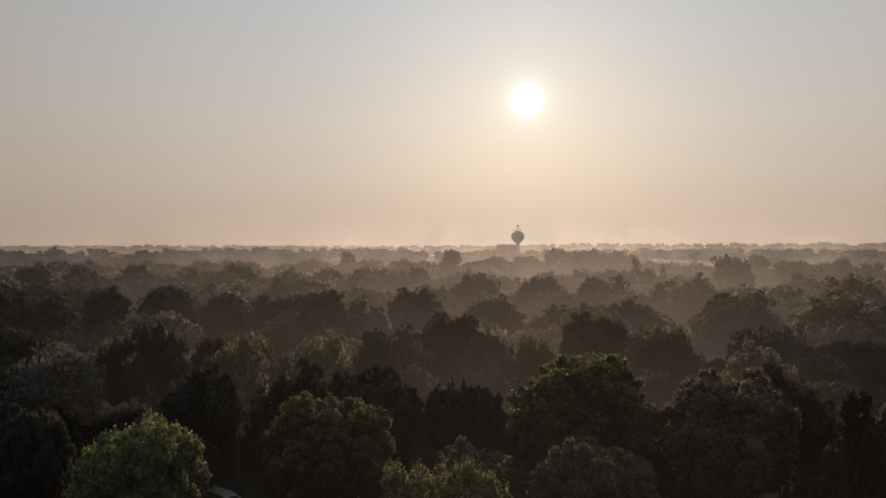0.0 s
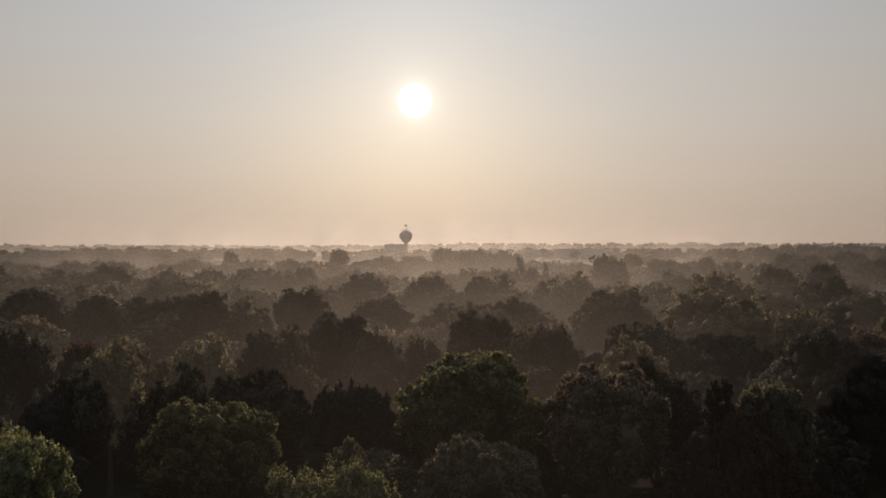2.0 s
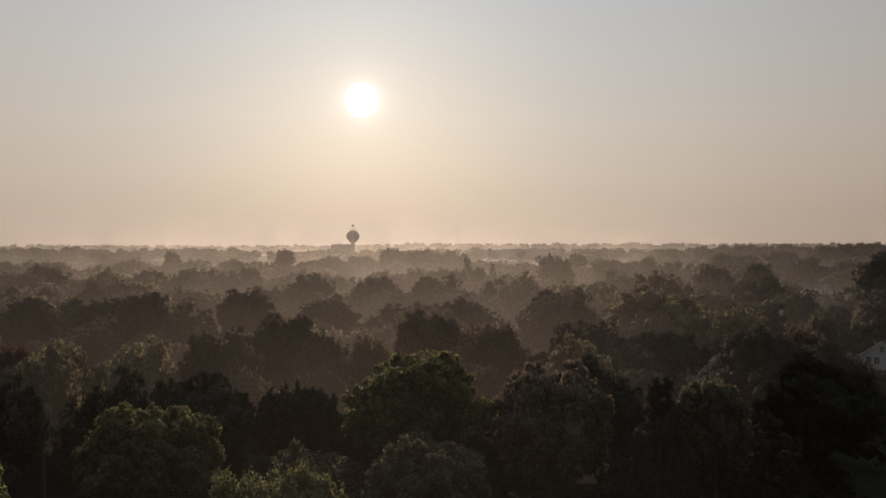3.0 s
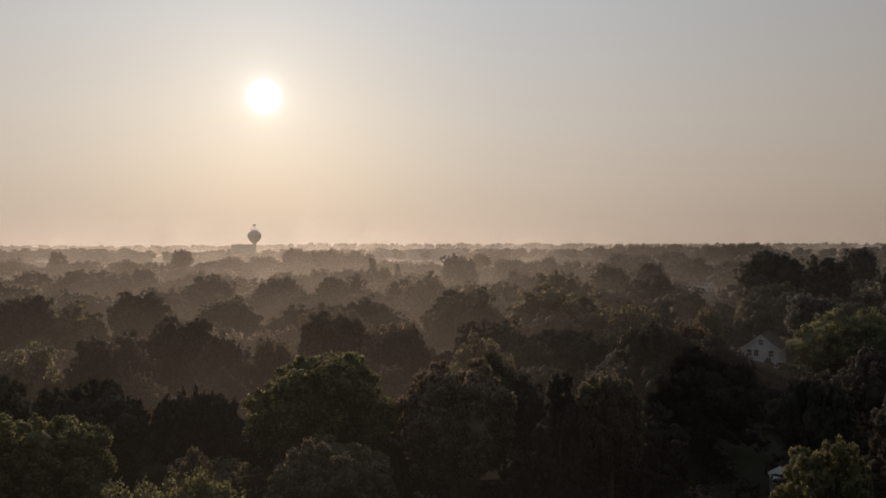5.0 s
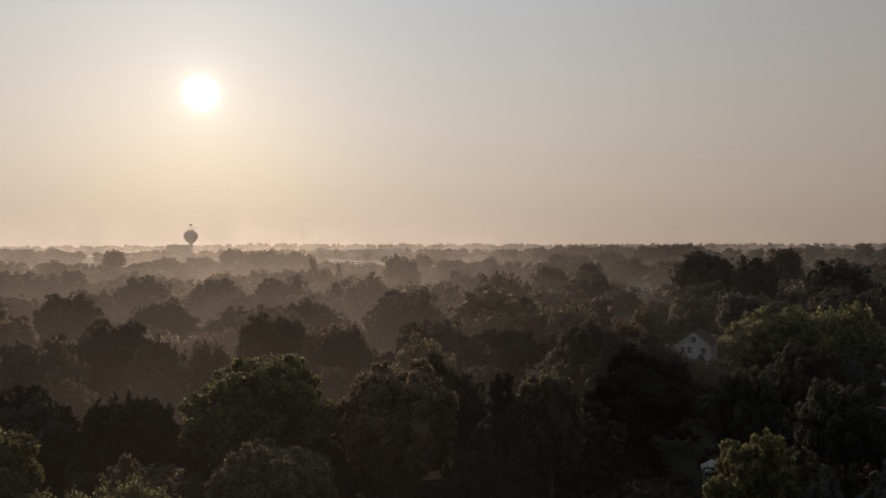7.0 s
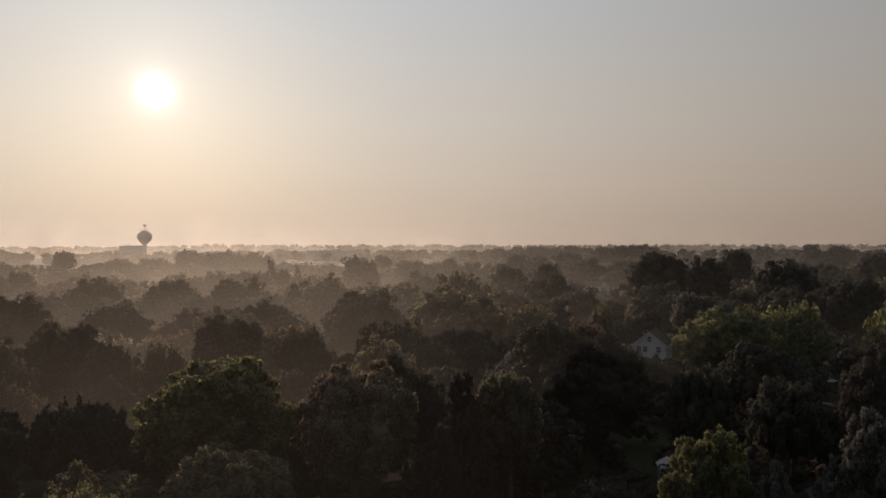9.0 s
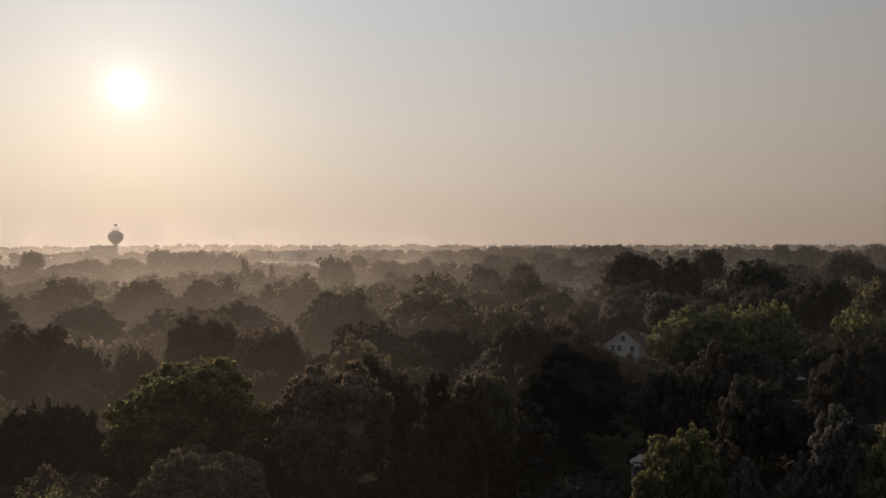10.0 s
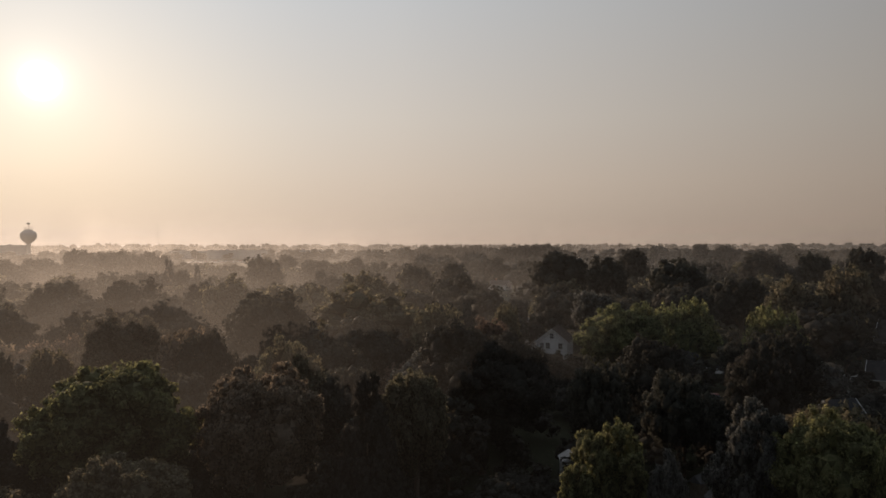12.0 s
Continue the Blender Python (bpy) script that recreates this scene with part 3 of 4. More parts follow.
def fill_trees():
    """The rest of the canopy, on a shaken grid: single trees near by, one joined canopy further out."""
    rng = random.Random(42)
    named = np.array([(x, y, r) for x, y, r in planted])
    near_tones = ["dark", "dark", "dark2", "dark2", "dark", "olive", "grey", "rust"]
    front_tones = ["dark2", "dark", "dark2", "dark", "olive"]
    far_tones = ["dark", "dark2", "dark", "olive"]
    shapes = [crown_points("oak", 1000, 0.115, 70 + i, 8, 1, 0, 1) for i in range(6)]
    coarse = [crown_points("oak", 560, 0.145, 80 + i, 6, 1, 0, 2) for i in range(6)]
    quads, ways, slots = [], [], []
    d = 50.0
    while d < 480:
        step = 9.6 if d < 155 else 15.5 if d < 250 else 19.0
        b = -41.0 + rng.uniform(0, 3)
        while b < 77:
            bearing, dist = b + rng.uniform(-0.3, 0.3) * math.degrees(step / d), d + rng.uniform(-0.3, 0.3) * step
            b += math.degrees(step / d)
            p = polar(bearing, dist)
            r = rng.uniform(4.2, 6.2) if d < 155 else rng.uniform(6.4, 9.6) if d < 250 else rng.uniform(7.5, 11.5)
            gap = np.hypot(named[:, 0] - p.x, named[:, 1] - p.y)
            if (gap < 0.50 * (named[:, 2] + r)).any():
                continue
            if any(math.hypot(x - p.x, y - p.y) < c + 0.55 * r for x, y, c in CLEAR):
                continue
            tall = rng.uniform(5.0, 8.0) if d < 62 else rng.uniform(6.5, 9.5) if d < 75 else rng.uniform(9.5, 14) if d < 155 else rng.uniform(13.5, 19.5)
            if d < 150:
                plant(rng.choice(("maple", "ragged", "ragged", "oak", "oak", "oak", "oak", "oak")), rng.choice(front_tones if d < 85 else near_tones), bearing, dist, tall, r, "suburban canopy trees", "fill")
                continue
            turn = rng.uniform(0, 2 * math.pi)
            c, s = math.cos(turn), math.sin(turn)
            deep = min(0.9 * tall, 1.9 * r)
            q, way = (shapes if d < 260 else coarse)[rng.randrange(6)]
            spin = np.array([[c, s, 0], [-s, c, 0], [0, 0, 1]])
            q = (q * np.array([r, r, deep / 2])) @ spin + np.array([p.x, p.y, rise(dist) + tall - deep])
            quads.append(q)
            ways.append(way @ spin)
            slots.append(np.full(len(q) // 3, rng.randrange(4)))
        d += step
    # unseen woods added below and behind the hovering point
    light = [crown_points("oak", 520, 0.15, 90 + i, 4, 1, 0, 2) for i in range(4)]
    d = 14.0
    while d < 230:
        step = 11.0 if d < 60 else 15.0
        b = -180.0 + rng.uniform(0, 5)
        while b < 180:
            bearing, dist = b + rng.uniform(-0.3, 0.3) * math.degrees(step / d), d + rng.uniform(-0.3, 0.3) * step
            b += math.degrees(step / d)
            ahead = -43 < bearing < 79
            if ahead and d > 42:
                continue
            p = polar(bearing, dist)
            r = rng.uniform(4.5, 7.0)
            # closest ones ahead, out of view, are taller to shade the near crowns' sides
            tall = rng.uniform(9.0, 11.0) if ahead and d < 28 else rng.uniform(6, 8.5) if ahead else rng.uniform(10, 16)
            deep = min(0.9 * tall, 1.9 * r)
            q, way = light[rng.randrange(4)]
            quads.append(q * np.array([r, r, deep / 2]) + np.array([p.x, p.y, tall - deep]))
            ways.append(way)
            slots.append(np.full(len(q) // 3, rng.randrange(4)))
        d += step
    me = arrays_mesh("canopy", np.vstack(quads), 3, [LEAF[k] for k in far_tones], np.vstack(ways))
    me.polygons.foreach_set("material_index", np.concatenate(slots).astype(np.int32))
    return tagged(new("canopy", me), "unbroken canopy of dark broadleaf crowns in thin mist", "woods", kind="stuff")


fill_trees()


def undergrowth():
    """Shrubs, saplings and hedges that close the ground under and between the crowns."""
    rng = np.random.default_rng(21)
    corners, ways = [], []
    shapes = [crown_points("oak", 170, 0.2, 300 + i, 3, 1, 0, 4) for i in range(5)]
    d = 40.0
    while d < 165:
        b = -40 + rng.uniform(0, 3)
        while b < 76:
            dist, bearing = d + rng.uniform(-2.4, 2.4), b + rng.uniform(-0.3, 0.3) * math.degrees(6 / d)
            b += math.degrees(6.0 / d)
            p = polar(bearing, dist)
            if any(math.hypot(x - p.x, y - p.y) < c * 0.5 + 1.0 for x, y, c in CLEAR):
                continue
            r, tall = rng.uniform(2.2, 4.2), rng.uniform(3.0, 6.3)
            q, way = shapes[rng.integers(0, 5)]
            corners.append(q * np.array([r, r, tall / 2]) + np.array([p.x, p.y, -0.3]))
            ways.append(way)
        d += 5.6
    me = arrays_mesh("undergrowth", np.vstack(corners), 3, [LEAF["dark2"]], np.vstack(ways))
    return tagged(new("undergrowth", me), "dense dark shrubs and saplings under the trees", "shrubs", kind="stuff")


undergrowth()


def far_woods():
    """Woods too far off to count: hundreds of small lobed crowns, leaf clusters joined into one."""
    rng = np.random.default_rng(9)
    corners, ways = [], []
    base = lobes_for("oak", rng)[1:]
    for ring in range(26):
        d0 = 470 * 1.075 ** ring
        step = 13 + d0 * 0.009
        n = int(2 * math.pi * d0 / step)
        for i in range(n):
            bearing = 360 * i / n + rng.uniform(-0.4, 0.4) * 360 / n
            b180 = (bearing + 180) % 360 - 180
            if not -60 < b180 < 96 and rng.random() < 0.75:
                continue
            d = d0 * rng.uniform(0.97, 1.04)
            patch = noise.noise(Vector((d * math.sin(radians(bearing)), d * math.cos(radians(bearing)), 3.0)) / 160)
            if patch < -0.12 and d > 560:
                continue
            f = polar(bearing, d)
            if any(math.hypot(x - f.x, y - f.y) < c + 6 for x, y, c in CLEAR):
                continue
            r = rng.uniform(7, 14) * (1 + d / 5000)
            tall = rng.uniform(9, 13.5) + 4.0 * patch
            if d > 1250 and b180 > 3:
                tall += min(9.0, (b180 - 3) * 1.2) * min(1.0, (d - 1250) / 700)  # taller old woods along this stretch of the ridge
            m = 9 if d < 900 else 6 if d < 1600 else 4
            q = base[rng.choice(len(base), m, replace=False)].copy()
            q[:, 3] *= 1.25
            q[0] = (0, 0, 0.72, 0.85)
            c, way = lumps(q, 1, rng, 0.14)
            corners.append(c * np.array([r, r, tall / 2.0]) + np.array([f.x, f.y, rise(d)]))
            ways.append(way)
    me = arrays_mesh("far_woods", np.vstack(corners), 3, [LEAF["dark"]], np.vstack(ways))
    return tagged(new("far_woods", me), "distant dark woods fading into morning haze", "woods", kind="stuff")


far_woods()

# ---------------------------------------------------------------- water tower and far buildings


def water_tower():
    base = new("water_tower")
    base.matrix_basis = pose(*polar(5.95, 1000, rise(1000) - 0.1))
    part("stem", lathe([(5.2, 0), (4.2, 2.5), (3.1, 6), (2.5, 9), (2.35, 17), (2.8, 19.5)]), TANK_PAINT, base, smooth=True)
    part("tank", lathe([(2.75, 19.0), (4.2, 20.6), (6.6, 22.8), (8.5, 25.6), (9.2, 28.2), (9.0, 30.6), (8.0, 32.8), (6.2, 34.4), (4.0, 35.3), (1.2, 35.7)], 48), TANK_PAINT, base, "pale painted steel bulb", smooth=True)
    part("rim", lathe([(3.6, 35.2), (3.9, 35.2), (3.9, 36.3), (3.6, 36.3)], 24), STEEL, base)
    bm = bmesh.new()
    tube(bm, (0, 0, 35.5), (0, 0, 44.5), 0.32, 0.22, 8)
    part("antenna_mast", bm, STEEL, base)
    part("antenna_panel", boxed(-1.9, 1.9, -0.5, 0.5, 42.3, 44.3, bevel=0.1), STEEL, base)
    for x, y, z in ((-4.2, 0.6, 39.6), (4.0, -0.8, 39.8), (1.9, 2.2, 40.6), (-2.2, -1.4, 38.6)):
        bm = bmesh.new()
        tube(bm, (x, y, 33.9), (x, y, z), 0.3, 0.3, 8)
        part("antenna", bm, STEEL, base)
    return tagged(base, "pale water tower with bulb tank and rooftop antennas", "water tower")


water_tower()


def flat_block(bearing, d, w, deep, tall, label, bays=5, mat=PALE_PANEL):
    """A plain flat-roofed block with parapet, doors and a roof unit."""
    base = new("flat_roofed_building")
    base.matrix_basis = pose(*polar(bearing, d, rise(d) - 0.2), 0, 0, -bearing)
    part("wall", boxed(-w / 2, w / 2, 0, deep, 0, tall), mat, base)
    part("roof", boxed(-w / 2 + 0.4, w / 2 - 0.4, 0.4, deep - 0.4, tall + 0.004, tall + 0.15), CONCRETE, base)
    for s in (0, deep):
        part("parapet", boxed(-w / 2 - 0.15, w / 2 + 0.15, s - 0.15, s + 0.15, tall + 0.003, tall + 0.8), mat, base)
    for i in range(bays):
        x = -w / 2 + (i + 0.5) * w / bays
        part("door", boxed(x - 1.6, x + 1.6, -0.12, -0.003, 0.05, 3.6), STEEL, base)
    part("roof_unit", boxed(-w * 0.2, -w * 0.2 + 4, deep * 0.4, deep * 0.4 + 3, tall + 0.152, tall + 1.9, bevel=0.1), STEEL, base)
    return tagged(base, label, "building")


flat_block(5.05, 965, 27, 20, 17.0, "tall grey flat-roofed block beside the water tower", 5, TANK_PAINT)
flat_block(20.0, 950, 75, 40, 11.0, "long low pale warehouse in haze behind a parking lot", 9)
flat_block(25.5, 1050, 60, 30, 9.5, "long low grey warehouse far off in haze", 7)
flat_block(16.5, 1000, 50, 30, 9.0, "low flat-roofed store far off in haze", 6)


def radio_mast():
    base = new("radio_mast")
    base.matrix_basis = pose(*polar(14.3, 900, rise(900) - 0.1))
    w = 0.32
    corners = [(w, 0), (-w / 2, w * 0.87), (-w / 2, -w * 0.87)]
    for x, y in corners:
        bm = bmesh.new()
        tube(bm, (x, y, 0), (x, y, 46), 0.035, 0.03, 6)
        part("leg", bm, STEEL, base)
    bm = bmesh.new()
    for i in range(30):
        z = 1.5 * i
        for (x, y), (u, v) in zip(corners, corners[1:] + corners[:1]):
            tube(bm, (x, y, z), (u, v, z + 1.5), 0.012, 0.012, 4)
    part("lattice", bm, STEEL, base)
    bm = bmesh.new()
    tube(bm, (0, 0, 45), (0, 0, 51), 0.06, 0.03, 6)
    part("whip", bm, STEEL, base)
    return tagged(base, "thin steel lattice radio mast rising from the haze", "mast")


radio_mast()


# ---------------------------------------------------------------- houses, streets and cars


SHINGLE_GREY = rough_material("pale_grey_shingles", (0.10, 0.098, 0.096), (0.15, 0.145, 0.14), 1.0, 0.85, 0, 0.4)


def window(parent, x, z, w, h, axis="front", y=0.0, bars=1):
    """A sash window set on a wall: frame, pane, glazing bar and sill. axis: the wall's outward side."""
    turn = {"front": 0, "right": 90, "back": 180, "left": 270}[axis]
    holder = new("window")
    holder.parent = parent
    holder.matrix_basis = Matrix.Rotation(radians(turn), 4, "Z") @ Matrix.Translation((x, -y, z))
    bm = bmesh.new()
    for a in ((-w / 2 - 0.1, -w / 2, -0.06, -0.003, -h / 2, h / 2), (w / 2, w / 2 + 0.1, -0.06, -0.003, -h / 2, h / 2),
              (-w / 2 - 0.1, w / 2 + 0.1, -0.06, -0.003, h / 2, h / 2 + 0.1)):
        box(bm, *a)
    part("frame", bm, TRIM, holder)
    part("pane", boxed(-w / 2, w / 2, -0.02, -0.004, -h / 2, h / 2), GLASS, holder)
    bm = bmesh.new()
    box(bm, -w / 2, w / 2, -0.045, -0.022, -0.03, 0.03)
    for i in range(bars):
        x0 = -w / 2 + (i + 1) * w / (bars + 1)
        box(bm, x0 - 0.025, x0 + 0.025, -0.048, -0.022, -h / 2, h / 2)
    part("glazing_bar", bm, TRIM, holder)
    part("sill", boxed(-w / 2 - 0.14, w / 2 + 0.14, -0.12, -0.003, -h / 2 - 0.08, -h / 2 - 0.003), TRIM, holder)
    return holder


def house(bearing, d, turn, w, l, eave, top, label, siding=SIDING, shingles=SHINGLE, front=(), sides=(), door=True, chimney=True):
    """A gabled house. Its gable end faces -y before it is turned; w: gable width, l: length along the ridge."""
    base = new("house")
    base.matrix_basis = pose(*polar(bearing, d, rise(d) - 0.1), 0, 0, -bearing + turn)
    bm = bmesh.new()
    pts = [(-w / 2, 0), (w / 2, 0), (w / 2, eave), (0, top), (-w / 2, eave)]
    a = [bm.verts.new((x, -l / 2, z)) for x, z in pts]
    b = [bm.verts.new((x, l / 2, z)) for x, z in pts]
    bm.faces.new(a)
    bm.faces.new(list(reversed(b)))
    for i in range(5):
        j = (i + 1) % 5
        bm.faces.new((a[j], a[i], b[i], b[j]))
    bmesh.ops.recalc_face_normals(bm, faces=bm.faces[:])
    part("wall", bm, siding, base)
    run = math.hypot(w / 2, top - eave)
    ux, uz = (w / 2) / run, (top - eave) / run
    over, thick = 0.45, 0.16
    for s in (-1, 1):
        bm = bmesh.new()
        e0 = Vector((s * (w / 2 + over * ux), 0, eave - over * uz + 0.01))
        e1 = Vector((0, 0, top + 0.01))
        n = Vector((s * uz, 0, ux)) * thick
        ring = [e0, e1, e1 + Vector((0, 0, thick / ux)), e0 + n]
        f = [bm.verts.new((p.x, -l / 2 - 0.35, p.z)) for p in ring]
        g = [bm.verts.new((p.x, l / 2 + 0.35, p.z)) for p in ring]
        bm.faces.new(f)
        bm.faces.new(list(reversed(g)))
        for i in range(4):
            j = (i + 1) % 4
            bm.faces.new((f[j], f[i], g[i], g[j]))
        bmesh.ops.recalc_face_normals(bm, faces=bm.faces[:])
        part("roof", bm, shingles, base)
        for y in (-l / 2 - 0.40, l / 2 + 0.40):
            bm = bmesh.new()
            lo, hi = e0 + n * 0.9, Vector((0, 0, top + 0.01 + 0.9 * thick / ux))
            dz = Vector((0, 0, -0.28))
            f = [bm.verts.new((p.x, y - 0.04, p.z)) for p in (lo, hi, hi + dz, lo + dz)]
            g = [bm.verts.new((p.x, y + 0.04, p.z)) for p in (lo, hi, hi + dz, lo + dz)]
            bm.faces.new(f)
            bm.faces.new(list(reversed(g)))
            for i in range(4):
                j = (i + 1) % 4
                bm.faces.new((f[j], f[i], g[i], g[j]))
            bmesh.ops.recalc_face_normals(bm, faces=bm.faces[:])
            part("rake_board", bm, TRIM, base)
        bm = bmesh.new()
        tube(bm, (s * (w / 2 + over * ux + 0.06), -l / 2 - 0.3, eave - over * uz + 0.06), (s * (w / 2 + over * ux + 0.06), l / 2 + 0.3, eave - over * uz + 0.06), 0.07, 0.07, 6)
        part("gutter", bm, TRIM, base)
    part("foundation", boxed(-w / 2 - 0.03, w / 2 + 0.03, -l / 2 - 0.03, l / 2 + 0.03, -0.1, 0.45), CONCRETE, base)
    for x, z, ww, hh in front:
        window(base, x, z, ww, hh, "front", l / 2)
    for x, z, ww, hh in sides:
        window(base, x, z, ww, hh, "right", w / 2)
        window(base, -x, z, ww, hh, "left", w / 2)
    if door:
        part("door", boxed(w * 0.22 - 0.48, w * 0.22 + 0.48, -l / 2 - 0.06, -l / 2 - 0.003, 0.46, 2.5, bevel=0.02), WOOD, base)
    if chimney:
        bm = boxed(-0.45, 0.45, l * 0.2 - 0.4, l * 0.2 + 0.4, top - 1.2, top + 1.1)
        box(bm, -0.52, 0.52, l * 0.2 - 0.47, l * 0.2 + 0.47, top + 1.1, top + 1.25)
        part("chimney", bm, rough_material("brick", (0.22, 0.10, 0.07), (0.28, 0.14, 0.10), 3.0, 0.9, 0, 0.4), base)
    return tagged(base, label, "house", "suburban houses")


house(44.85, 174, -8, 7.2, 11, 5.3, 8.1, "white-sided house with a gable and attic window among trees",
      front=((0, 6.6, 0.8, 1.1), (-2.3, 4.3, 0.9, 1.3), (-0.9, 4.3, 0.9, 1.3), (2.0, 4.3, 0.9, 1.3), (-2.0, 1.7, 1.0, 1.4)), sides=((-3, 4.3, 0.9, 1.3), (0, 4.3, 0.9, 1.3), (3, 4.3, 0.9, 1.3)), shingles=SHINGLE_BROWN, chimney=False)
house(40.5, 440, 62, 8.0, 12, 3.6, 6.2, "small white ranch house in mist behind trees", front=((-2, 1.9, 1.2, 1.3), (1.5, 1.9, 1.2, 1.3)), sides=((-3.5, 1.9, 1.4, 1.2), (0, 1.9, 1.4, 1.2), (3.5, 1.9, 1.4, 1.2)))
house(64.9, 112, -46, 4.8, 4.6, 3.9, 6.2, "low house with dark roof and white gable boards", TAN_SIDING, front=((0, 3.6, 0.8, 0.8), (-1.5, 1.6, 1.0, 1.2)), sides=((-1.5, 1.7, 1.1, 1.2), (1.2, 1.7, 1.1, 1.2)), chimney=False)
house(69.2, 196, 80, 8.5, 13, 5.7, 10.0, "two-storey white house with a dark shingle roof", front=((-2, 4.2, 0.9, 1.3), (2, 4.2, 0.9, 1.3), (0, 1.8, 1.2, 1.4)), sides=((-4, 4.2, 0.9, 1.3), (-1, 4.2, 0.9, 1.3), (2, 4.2, 0.9, 1.3), (4.5, 4.2, 0.9, 1.3), (-3, 1.7, 1.1, 1.4), (2, 1.7, 1.1, 1.4)))
house(68.7, 157, 86, 7.5, 11, 3.0, 5.7, "single-storey tan house with a white picture window", TAN_SIDING, front=((-1.8, 1.6, 1.2, 1.3),), sides=((-3.2, 1.7, 1.8, 1.5), (1.5, 1.7, 1.2, 1.3)), chimney=False)
house(-25.3, 112, 60, 7.0, 11, 2.9, 5.2, "low house with a weathered grey roof under trees", TAN_SIDING, SHINGLE_GREY, sides=((-3, 1.6, 1.1, 1.2), (2, 1.6, 1.1, 1.2)), chimney=False)
house(-23.1, 226, 10, 5.0, 8, 4.6, 7.0, "white house wall glimpsed between misty trees", front=((-1.2, 3.2, 0.8, 1.2), (1.2, 3.2, 0.8, 1.2)), sides=((0, 3.2, 0.9, 1.3),), chimney=False)
house(21.2, 96, 70, 7.0, 11, 3.0, 5.5, "low house with a brown shingle roof between trees", TAN_SIDING, SHINGLE_BROWN, sides=((-3, 1.6, 1.1, 1.2), (2, 1.6, 1.1, 1.2)), chimney=False)


def shed(bearing, d, turn, w, l, tall, label, walls=SIDING):
    base = new("garden_shed")
    base.matrix_basis = pose(*polar(bearing, d, rise(d) - 0.05), 0, 0, -bearing + turn)
    part("wall", boxed(-w / 2, w / 2, -l / 2, l / 2, 0, tall), walls, base)
    bm = bmesh.new()
    pts = [(-w / 2 - 0.2, tall + 0.003), (w / 2 + 0.2, tall + 0.003), (0, tall + 0.8)]
    a = [bm.verts.new((x, -l / 2 - 0.2, z)) for x, z in pts]
    b = [bm.verts.new((x, l / 2 + 0.2, z)) for x, z in pts]
    bm.faces.new(a)
    bm.faces.new(list(reversed(b)))
    for i in range(3):
        j = (i + 1) % 3
        bm.faces.new((a[j], a[i], b[i], b[j]))
    bmesh.ops.recalc_face_normals(bm, faces=bm.faces[:])
    part("roof", bm, PALE_PANEL if walls == SIDING else SHINGLE_GREY, base)
    part("door", boxed(-0.45, 0.45, -l / 2 - 0.05, -l / 2 - 0.003, 0.05, min(1.9, tall - 0.1), bevel=0.015), WOOD, base)
    return tagged(base, label, "shed")


shed(46.05, 86, 10, 2.2, 2.6, 2.1, "small white garden shed half hidden by leaves")
shed(55.6, 82, -30, 1.2, 1.5, 1.9, "small pale-roofed garden shed under a tree", WOOD)
shed(56.7, 78, 20, 1.2, 1.4, 1.5, "low tool shed with pale metal roof by the trees", WOOD)


def strip(name, points, width, mat, label, category, lift=0.03):
    """A road or path laid along points (bearing, distance)."""
    bm = bmesh.new()
    pts = [polar(b, d) for b, d in points]
    fine = []
    for p, q in zip(pts, pts[1:]):
        n = max(2, int((q - p).length / 12))
        fine += [p.lerp(q, i / n) for i in range(n)]
    fine.append(pts[-1])
    rows = []
    for i, p in enumerate(fine):
        t = (fine[min(i + 1, len(fine) - 1)] - fine[max(i - 1, 0)]).normalized()
        s = Vector((-t.y, t.x, 0)) * width / 2
        z = rise(p.length) + lift
        rows.append([bm.verts.new((p.x + k * s.x, p.y + k * s.y, z + h)) for k, h in ((-1.02, -0.12), (-1, 0.0), (1, 0.0), (1.02, -0.12))])
    for a, b in zip(rows, rows[1:]):
        for i in range(3):
            bm.faces.new((a[i], a[i + 1], b[i + 1], b[i]))
    bmesh.ops.recalc_face_normals(bm, faces=bm.faces[:])
    return tagged(new(name, mesh_of(name, bm, mat)), label, category, kind="structure")


strip("road", ((43.8, 150), (43.2, 200), (43.0, 300), (42.7, 400), (42.4, 560)), 6.0, ASPHALT, "grey asphalt street running between the trees", "road")
strip("road_side_street", ((50, 182), (57.2, 168), (66, 172), (74, 190)), 7.0, CONCRETE, "pale concrete street between dark trees", "road", 0.06)
strip("driveway", ((-15.0, 76), (-16.8, 82), (-19.5, 88)), 1.5, CONCRETE, "pale concrete driveway under trees", "driveway", 0.05)
strip("driveway_garage", ((65.5, 128), (69.5, 122)), 6.0, CONCRETE, "pale driveway beside a house", "driveway", 0.05)
strip("parking_lot", ((16.4, 870), (20.6, 850)), 90, ASPHALT, "wide asphalt parking lot in haze", "parking lot", 0.10)
strip("field", ((30.6, 640), (32.8, 640)), 110, rough_material("pale_stubble", (0.26, 0.23, 0.15), (0.34, 0.30, 0.20), 0.05, 0.95, 0, 0.2), "pale open field beyond the trees", "field", 0.12)


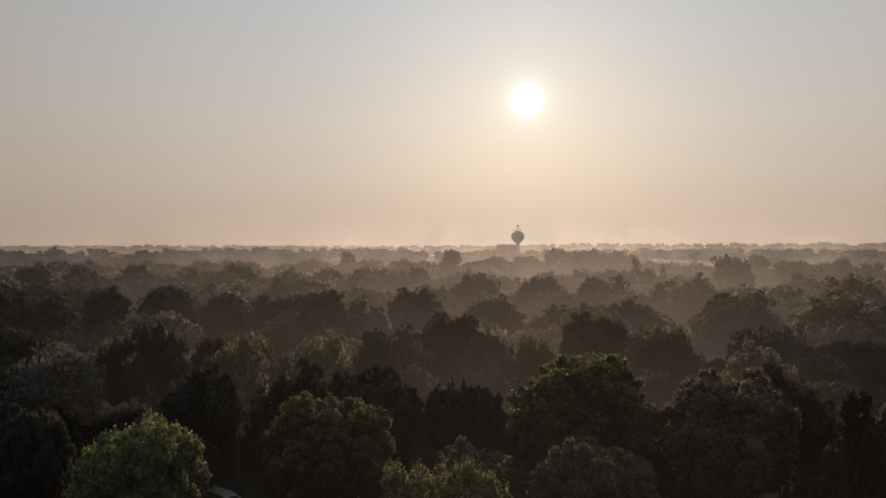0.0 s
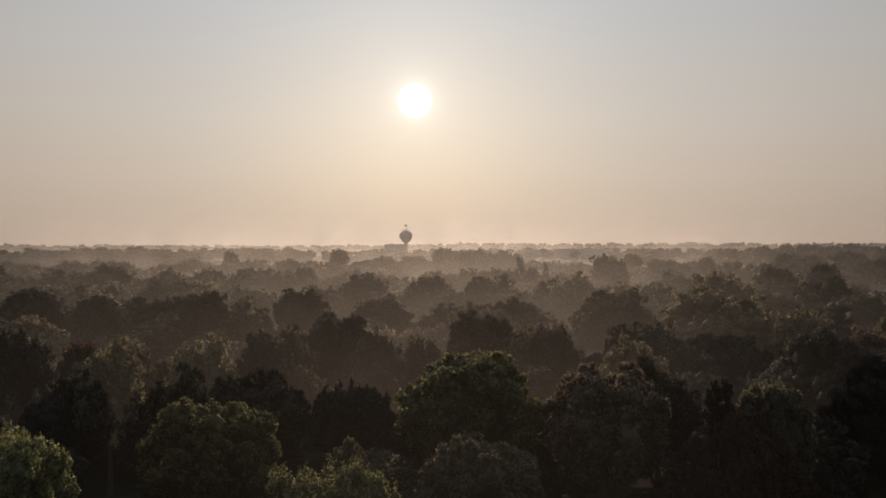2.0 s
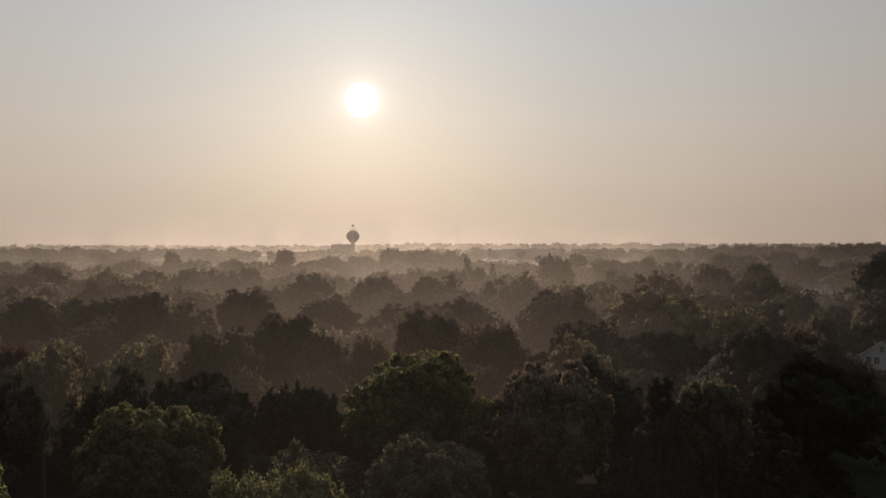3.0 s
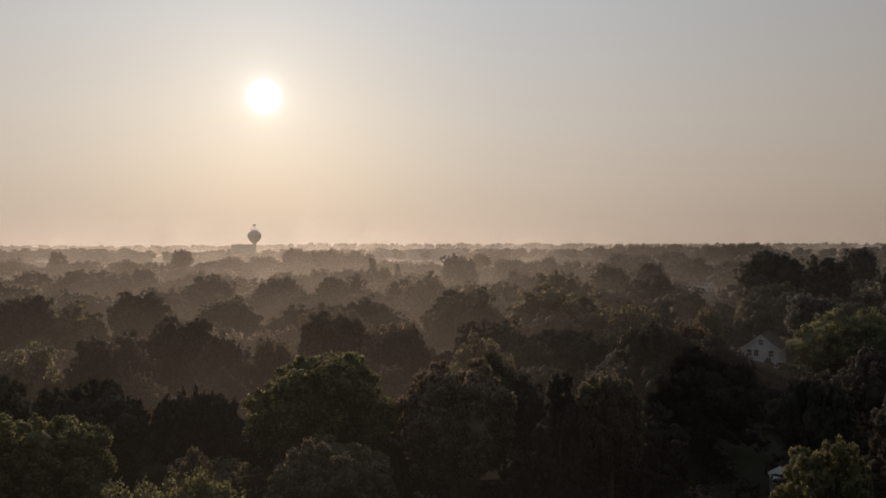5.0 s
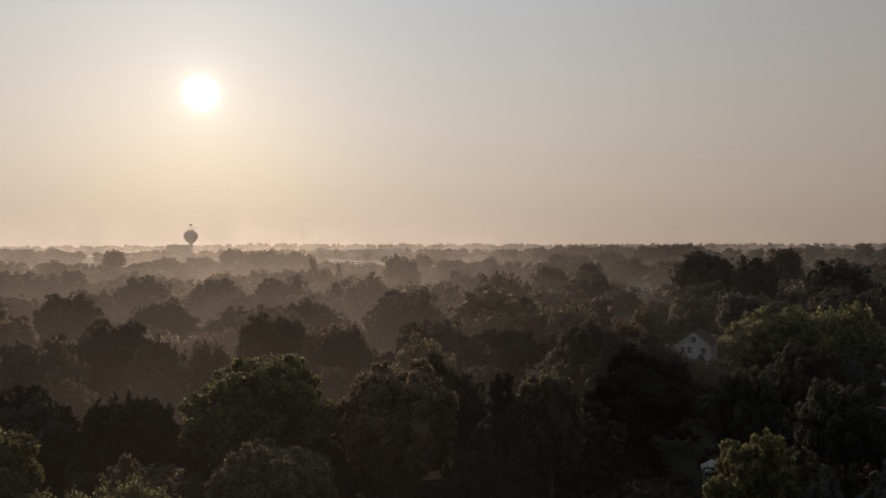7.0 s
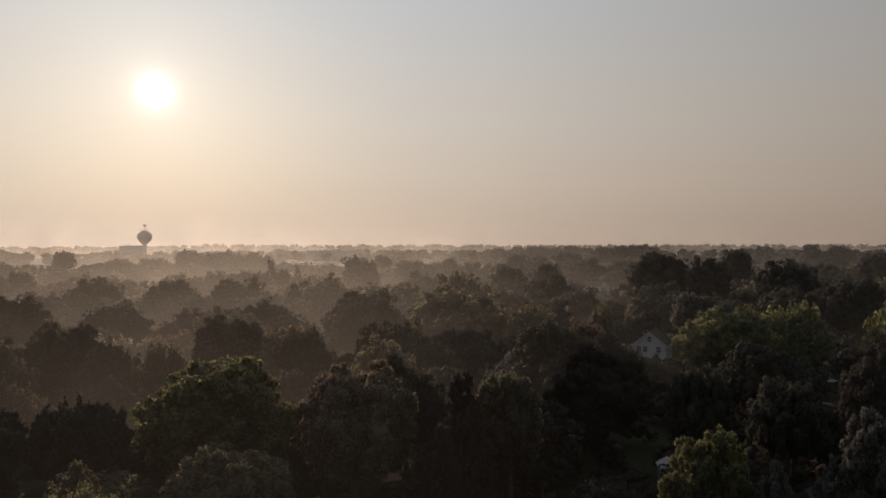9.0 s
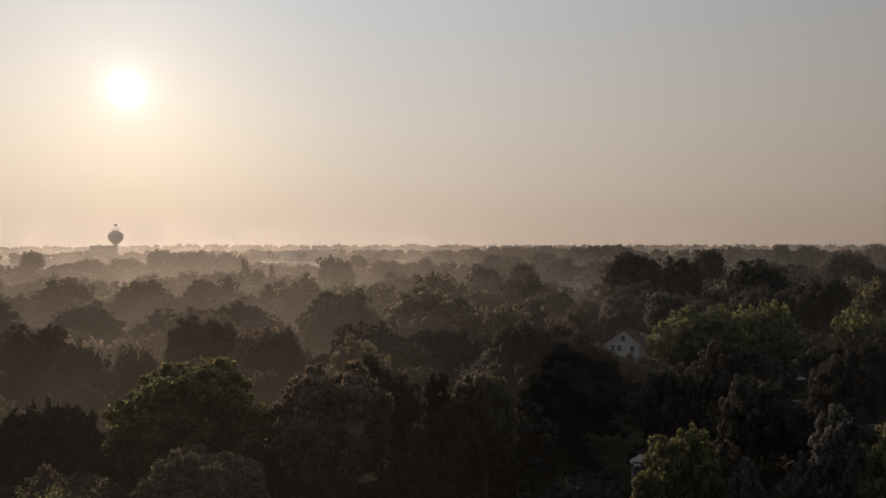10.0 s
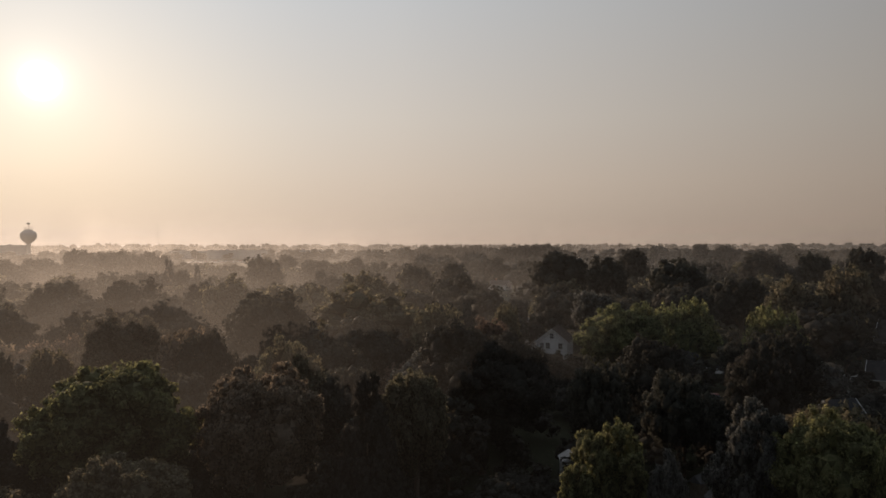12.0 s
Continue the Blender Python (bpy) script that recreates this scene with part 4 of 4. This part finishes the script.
def car_meshes(paint, name):
    bm = boxed(-0.88, 0.88, -2.2, 2.2, 0.30, 0.92, bevel=0.14)
    body = mesh_of("body", bm, paint, True)
    bm = bmesh.new()
    lo = [bm.verts.new(p) for p in ((-0.80, -1.55, 0.90), (0.80, -1.55, 0.90), (0.80, 1.15, 0.90), (-0.80, 1.15, 0.90))]
    hi = [bm.verts.new(p) for p in ((-0.62, -1.0, 1.40), (0.62, -1.0, 1.40), (0.62, 0.45, 1.40), (-0.62, 0.45, 1.40))]
    for i in range(4):
        j = (i + 1) % 4
        bm.faces.new((lo[i], lo[j], hi[j], hi[i]))
    bm.faces.new(hi)
    cabin = mesh_of("windows", bm, GLASS)
    roof = mesh_of("roof", boxed(-0.64, 0.64, -1.02, 0.47, 1.402, 1.46, bevel=0.025), paint, True)
    bm = bmesh.new()
    tube(bm, (-0.1, 0, 0), (0.1, 0, 0), 0.33, 0.33, 16)
    tyre = mesh_of("tyre", bm, RUBBER)
    bm = bmesh.new()
    tube(bm, (-0.105, 0, 0), (0.105, 0, 0), 0.19, 0.19, 12)
    rim = mesh_of("rim", bm, STEEL)
    return body, cabin, roof, tyre, rim


def car(bearing, d, turn, paint, label):
    base = new("car")
    base.matrix_basis = pose(*polar(bearing, d, rise(d) + 0.06), 0, 0, -bearing + turn)
    body, cabin, roof, tyre, rim = car_meshes(paint, label)
    for nm, me in (("body", body), ("windows", cabin), ("roof", roof)):
        new(nm, me).parent = base
    for x in (-0.80, 0.80):
        for y in (-1.35, 1.35):
            wheel = new("wheel")
            wheel.parent = base
            wheel.location = (x, y, 0.33)
            for nm, me in (("tyre", tyre), ("rim", rim)):
                new(nm, me).parent = wheel
    for x in (-0.62, 0.62):
        part("headlight", boxed(x - 0.16, x + 0.16, -2.23, -2.17, 0.62, 0.76, bevel=0.02), GLASS, base)
    return tagged(base, label, "car", "parked cars")


car(56.7, 134, 15, RED_PAINT, "red car parked in a shaded yard")
car(-13.3, 121, 70, WHITE_PAINT, "white car parked under trees catching the light")
car(57.4, 169, 80, DARK_PAINT, "dark car parked on the pale street")
car(43.1, 305, 10, WHITE_PAINT, "white car parked along the street")
car(42.9, 350, 15, WHITE_PAINT, "white car further along the street")
for i in range(26):
    car(16.6 + 0.155 * i, 835 + 22 * (i % 3), 90, (WHITE_PAINT, DARK_PAINT, WHITE_PAINT, RED_PAINT)[i % 4], "car in the far parking lot, glinting in haze")


def pole(bearing, d, tall, arms, label, kind="utility_pole"):
    base = new(kind)
    base.matrix_basis = pose(*polar(bearing, d, rise(d) - 0.1), 0, 0, -bearing)
    bm = bmesh.new()
    tube(bm, (0, 0, 0), (0, 0, tall), 0.17, 0.11, 8)
    part("post", bm, STEEL if kind == "street_lamp" else WOOD, base)
    if kind == "street_lamp":
        part("arm", boxed(-1.6, 1.6, -0.06, 0.06, tall - 0.1, tall + 0.02), STEEL, base)
        for x in (-1.5, 1.5):
            part("lamp_head", boxed(x - 0.35, x + 0.35, -0.18, 0.18, tall + 0.021, tall + 0.18, bevel=0.03), STEEL, base)
    else:
        for z in arms:
            part("crossarm", boxed(-1.2, 1.2, -0.06, 0.06, z - 0.06, z + 0.06), WOOD, base)
            for x in (-1.05, -0.5, 0.5, 1.05):
                bm = bmesh.new()
                tube(bm, (x, 0, z + 0.061), (x, 0, z + 0.25), 0.05, 0.03, 6)
                part("insulator", bm, GLASS, base)
    return tagged(base, label, "pole" if kind == "utility_pole" else "street lamp")


pole(47.5, 255, 15, (14.3, 13.2), "weathered wooden utility pole between trees")
for b, d in ((16.0, 800), (17.0, 905), (17.8, 810), (18.9, 900), (19.8, 815), (20.6, 890)):
    pole(b, d, 13, (), "tall parking lot lamp post in haze", "street_lamp")


# ---------------------------------------------------------------- sheets standing in for haze


def mist_bank(r, thick, top, ahead_part):
    """A thin curved sheet that imitates haze at one distance, wavering in depth."""
    bm = bmesh.new()
    low = rise(r) - 0.5
    cols = []
    for i in range(121):
        b = -60 + 160 * i / 120
        rr = r * (1 + (0.06 * math.sin(b * 0.055 + r) + 0.03 * math.sin(b * 0.17 + 2 * r) if r > 130 else 0))
        cols.append([bm.verts.new(polar(b, rr, z)) for z in (low, low + 0.33 * (top - low), low + 0.66 * (top - low), top)])
    for a, b in zip(cols, cols[1:]):
        for i in range(3):
            bm.faces.new((a[i + 1], b[i + 1], b[i], a[i]))
    ob = new("mist_bank", mesh_of("mist_bank", bm, haze_sheet_material("mist", thick, top, ahead_part), True))
    return tagged(ob, "thin translucent sheet standing in for sunlit haze between the trees", "mist", "mist banks", "stuff")


# eight added sheets imitate the haze; the nearest also imitate lens glare
for r, thick, top, ahead_part in ((37, 0.027, 27.5, 0.92), (78, 0.042, 31, 0.92), (113, 0.048, 35, 0.92), (160, 0.056, 40, 0.90), (225, 0.064, 47, 0.87), (330, 0.080, 57, 0.82), (560, 0.128, 74, 0.64), (1180, 0.28, 84, 0.32)):
    mist_bank(r, thick, top, ahead_part)
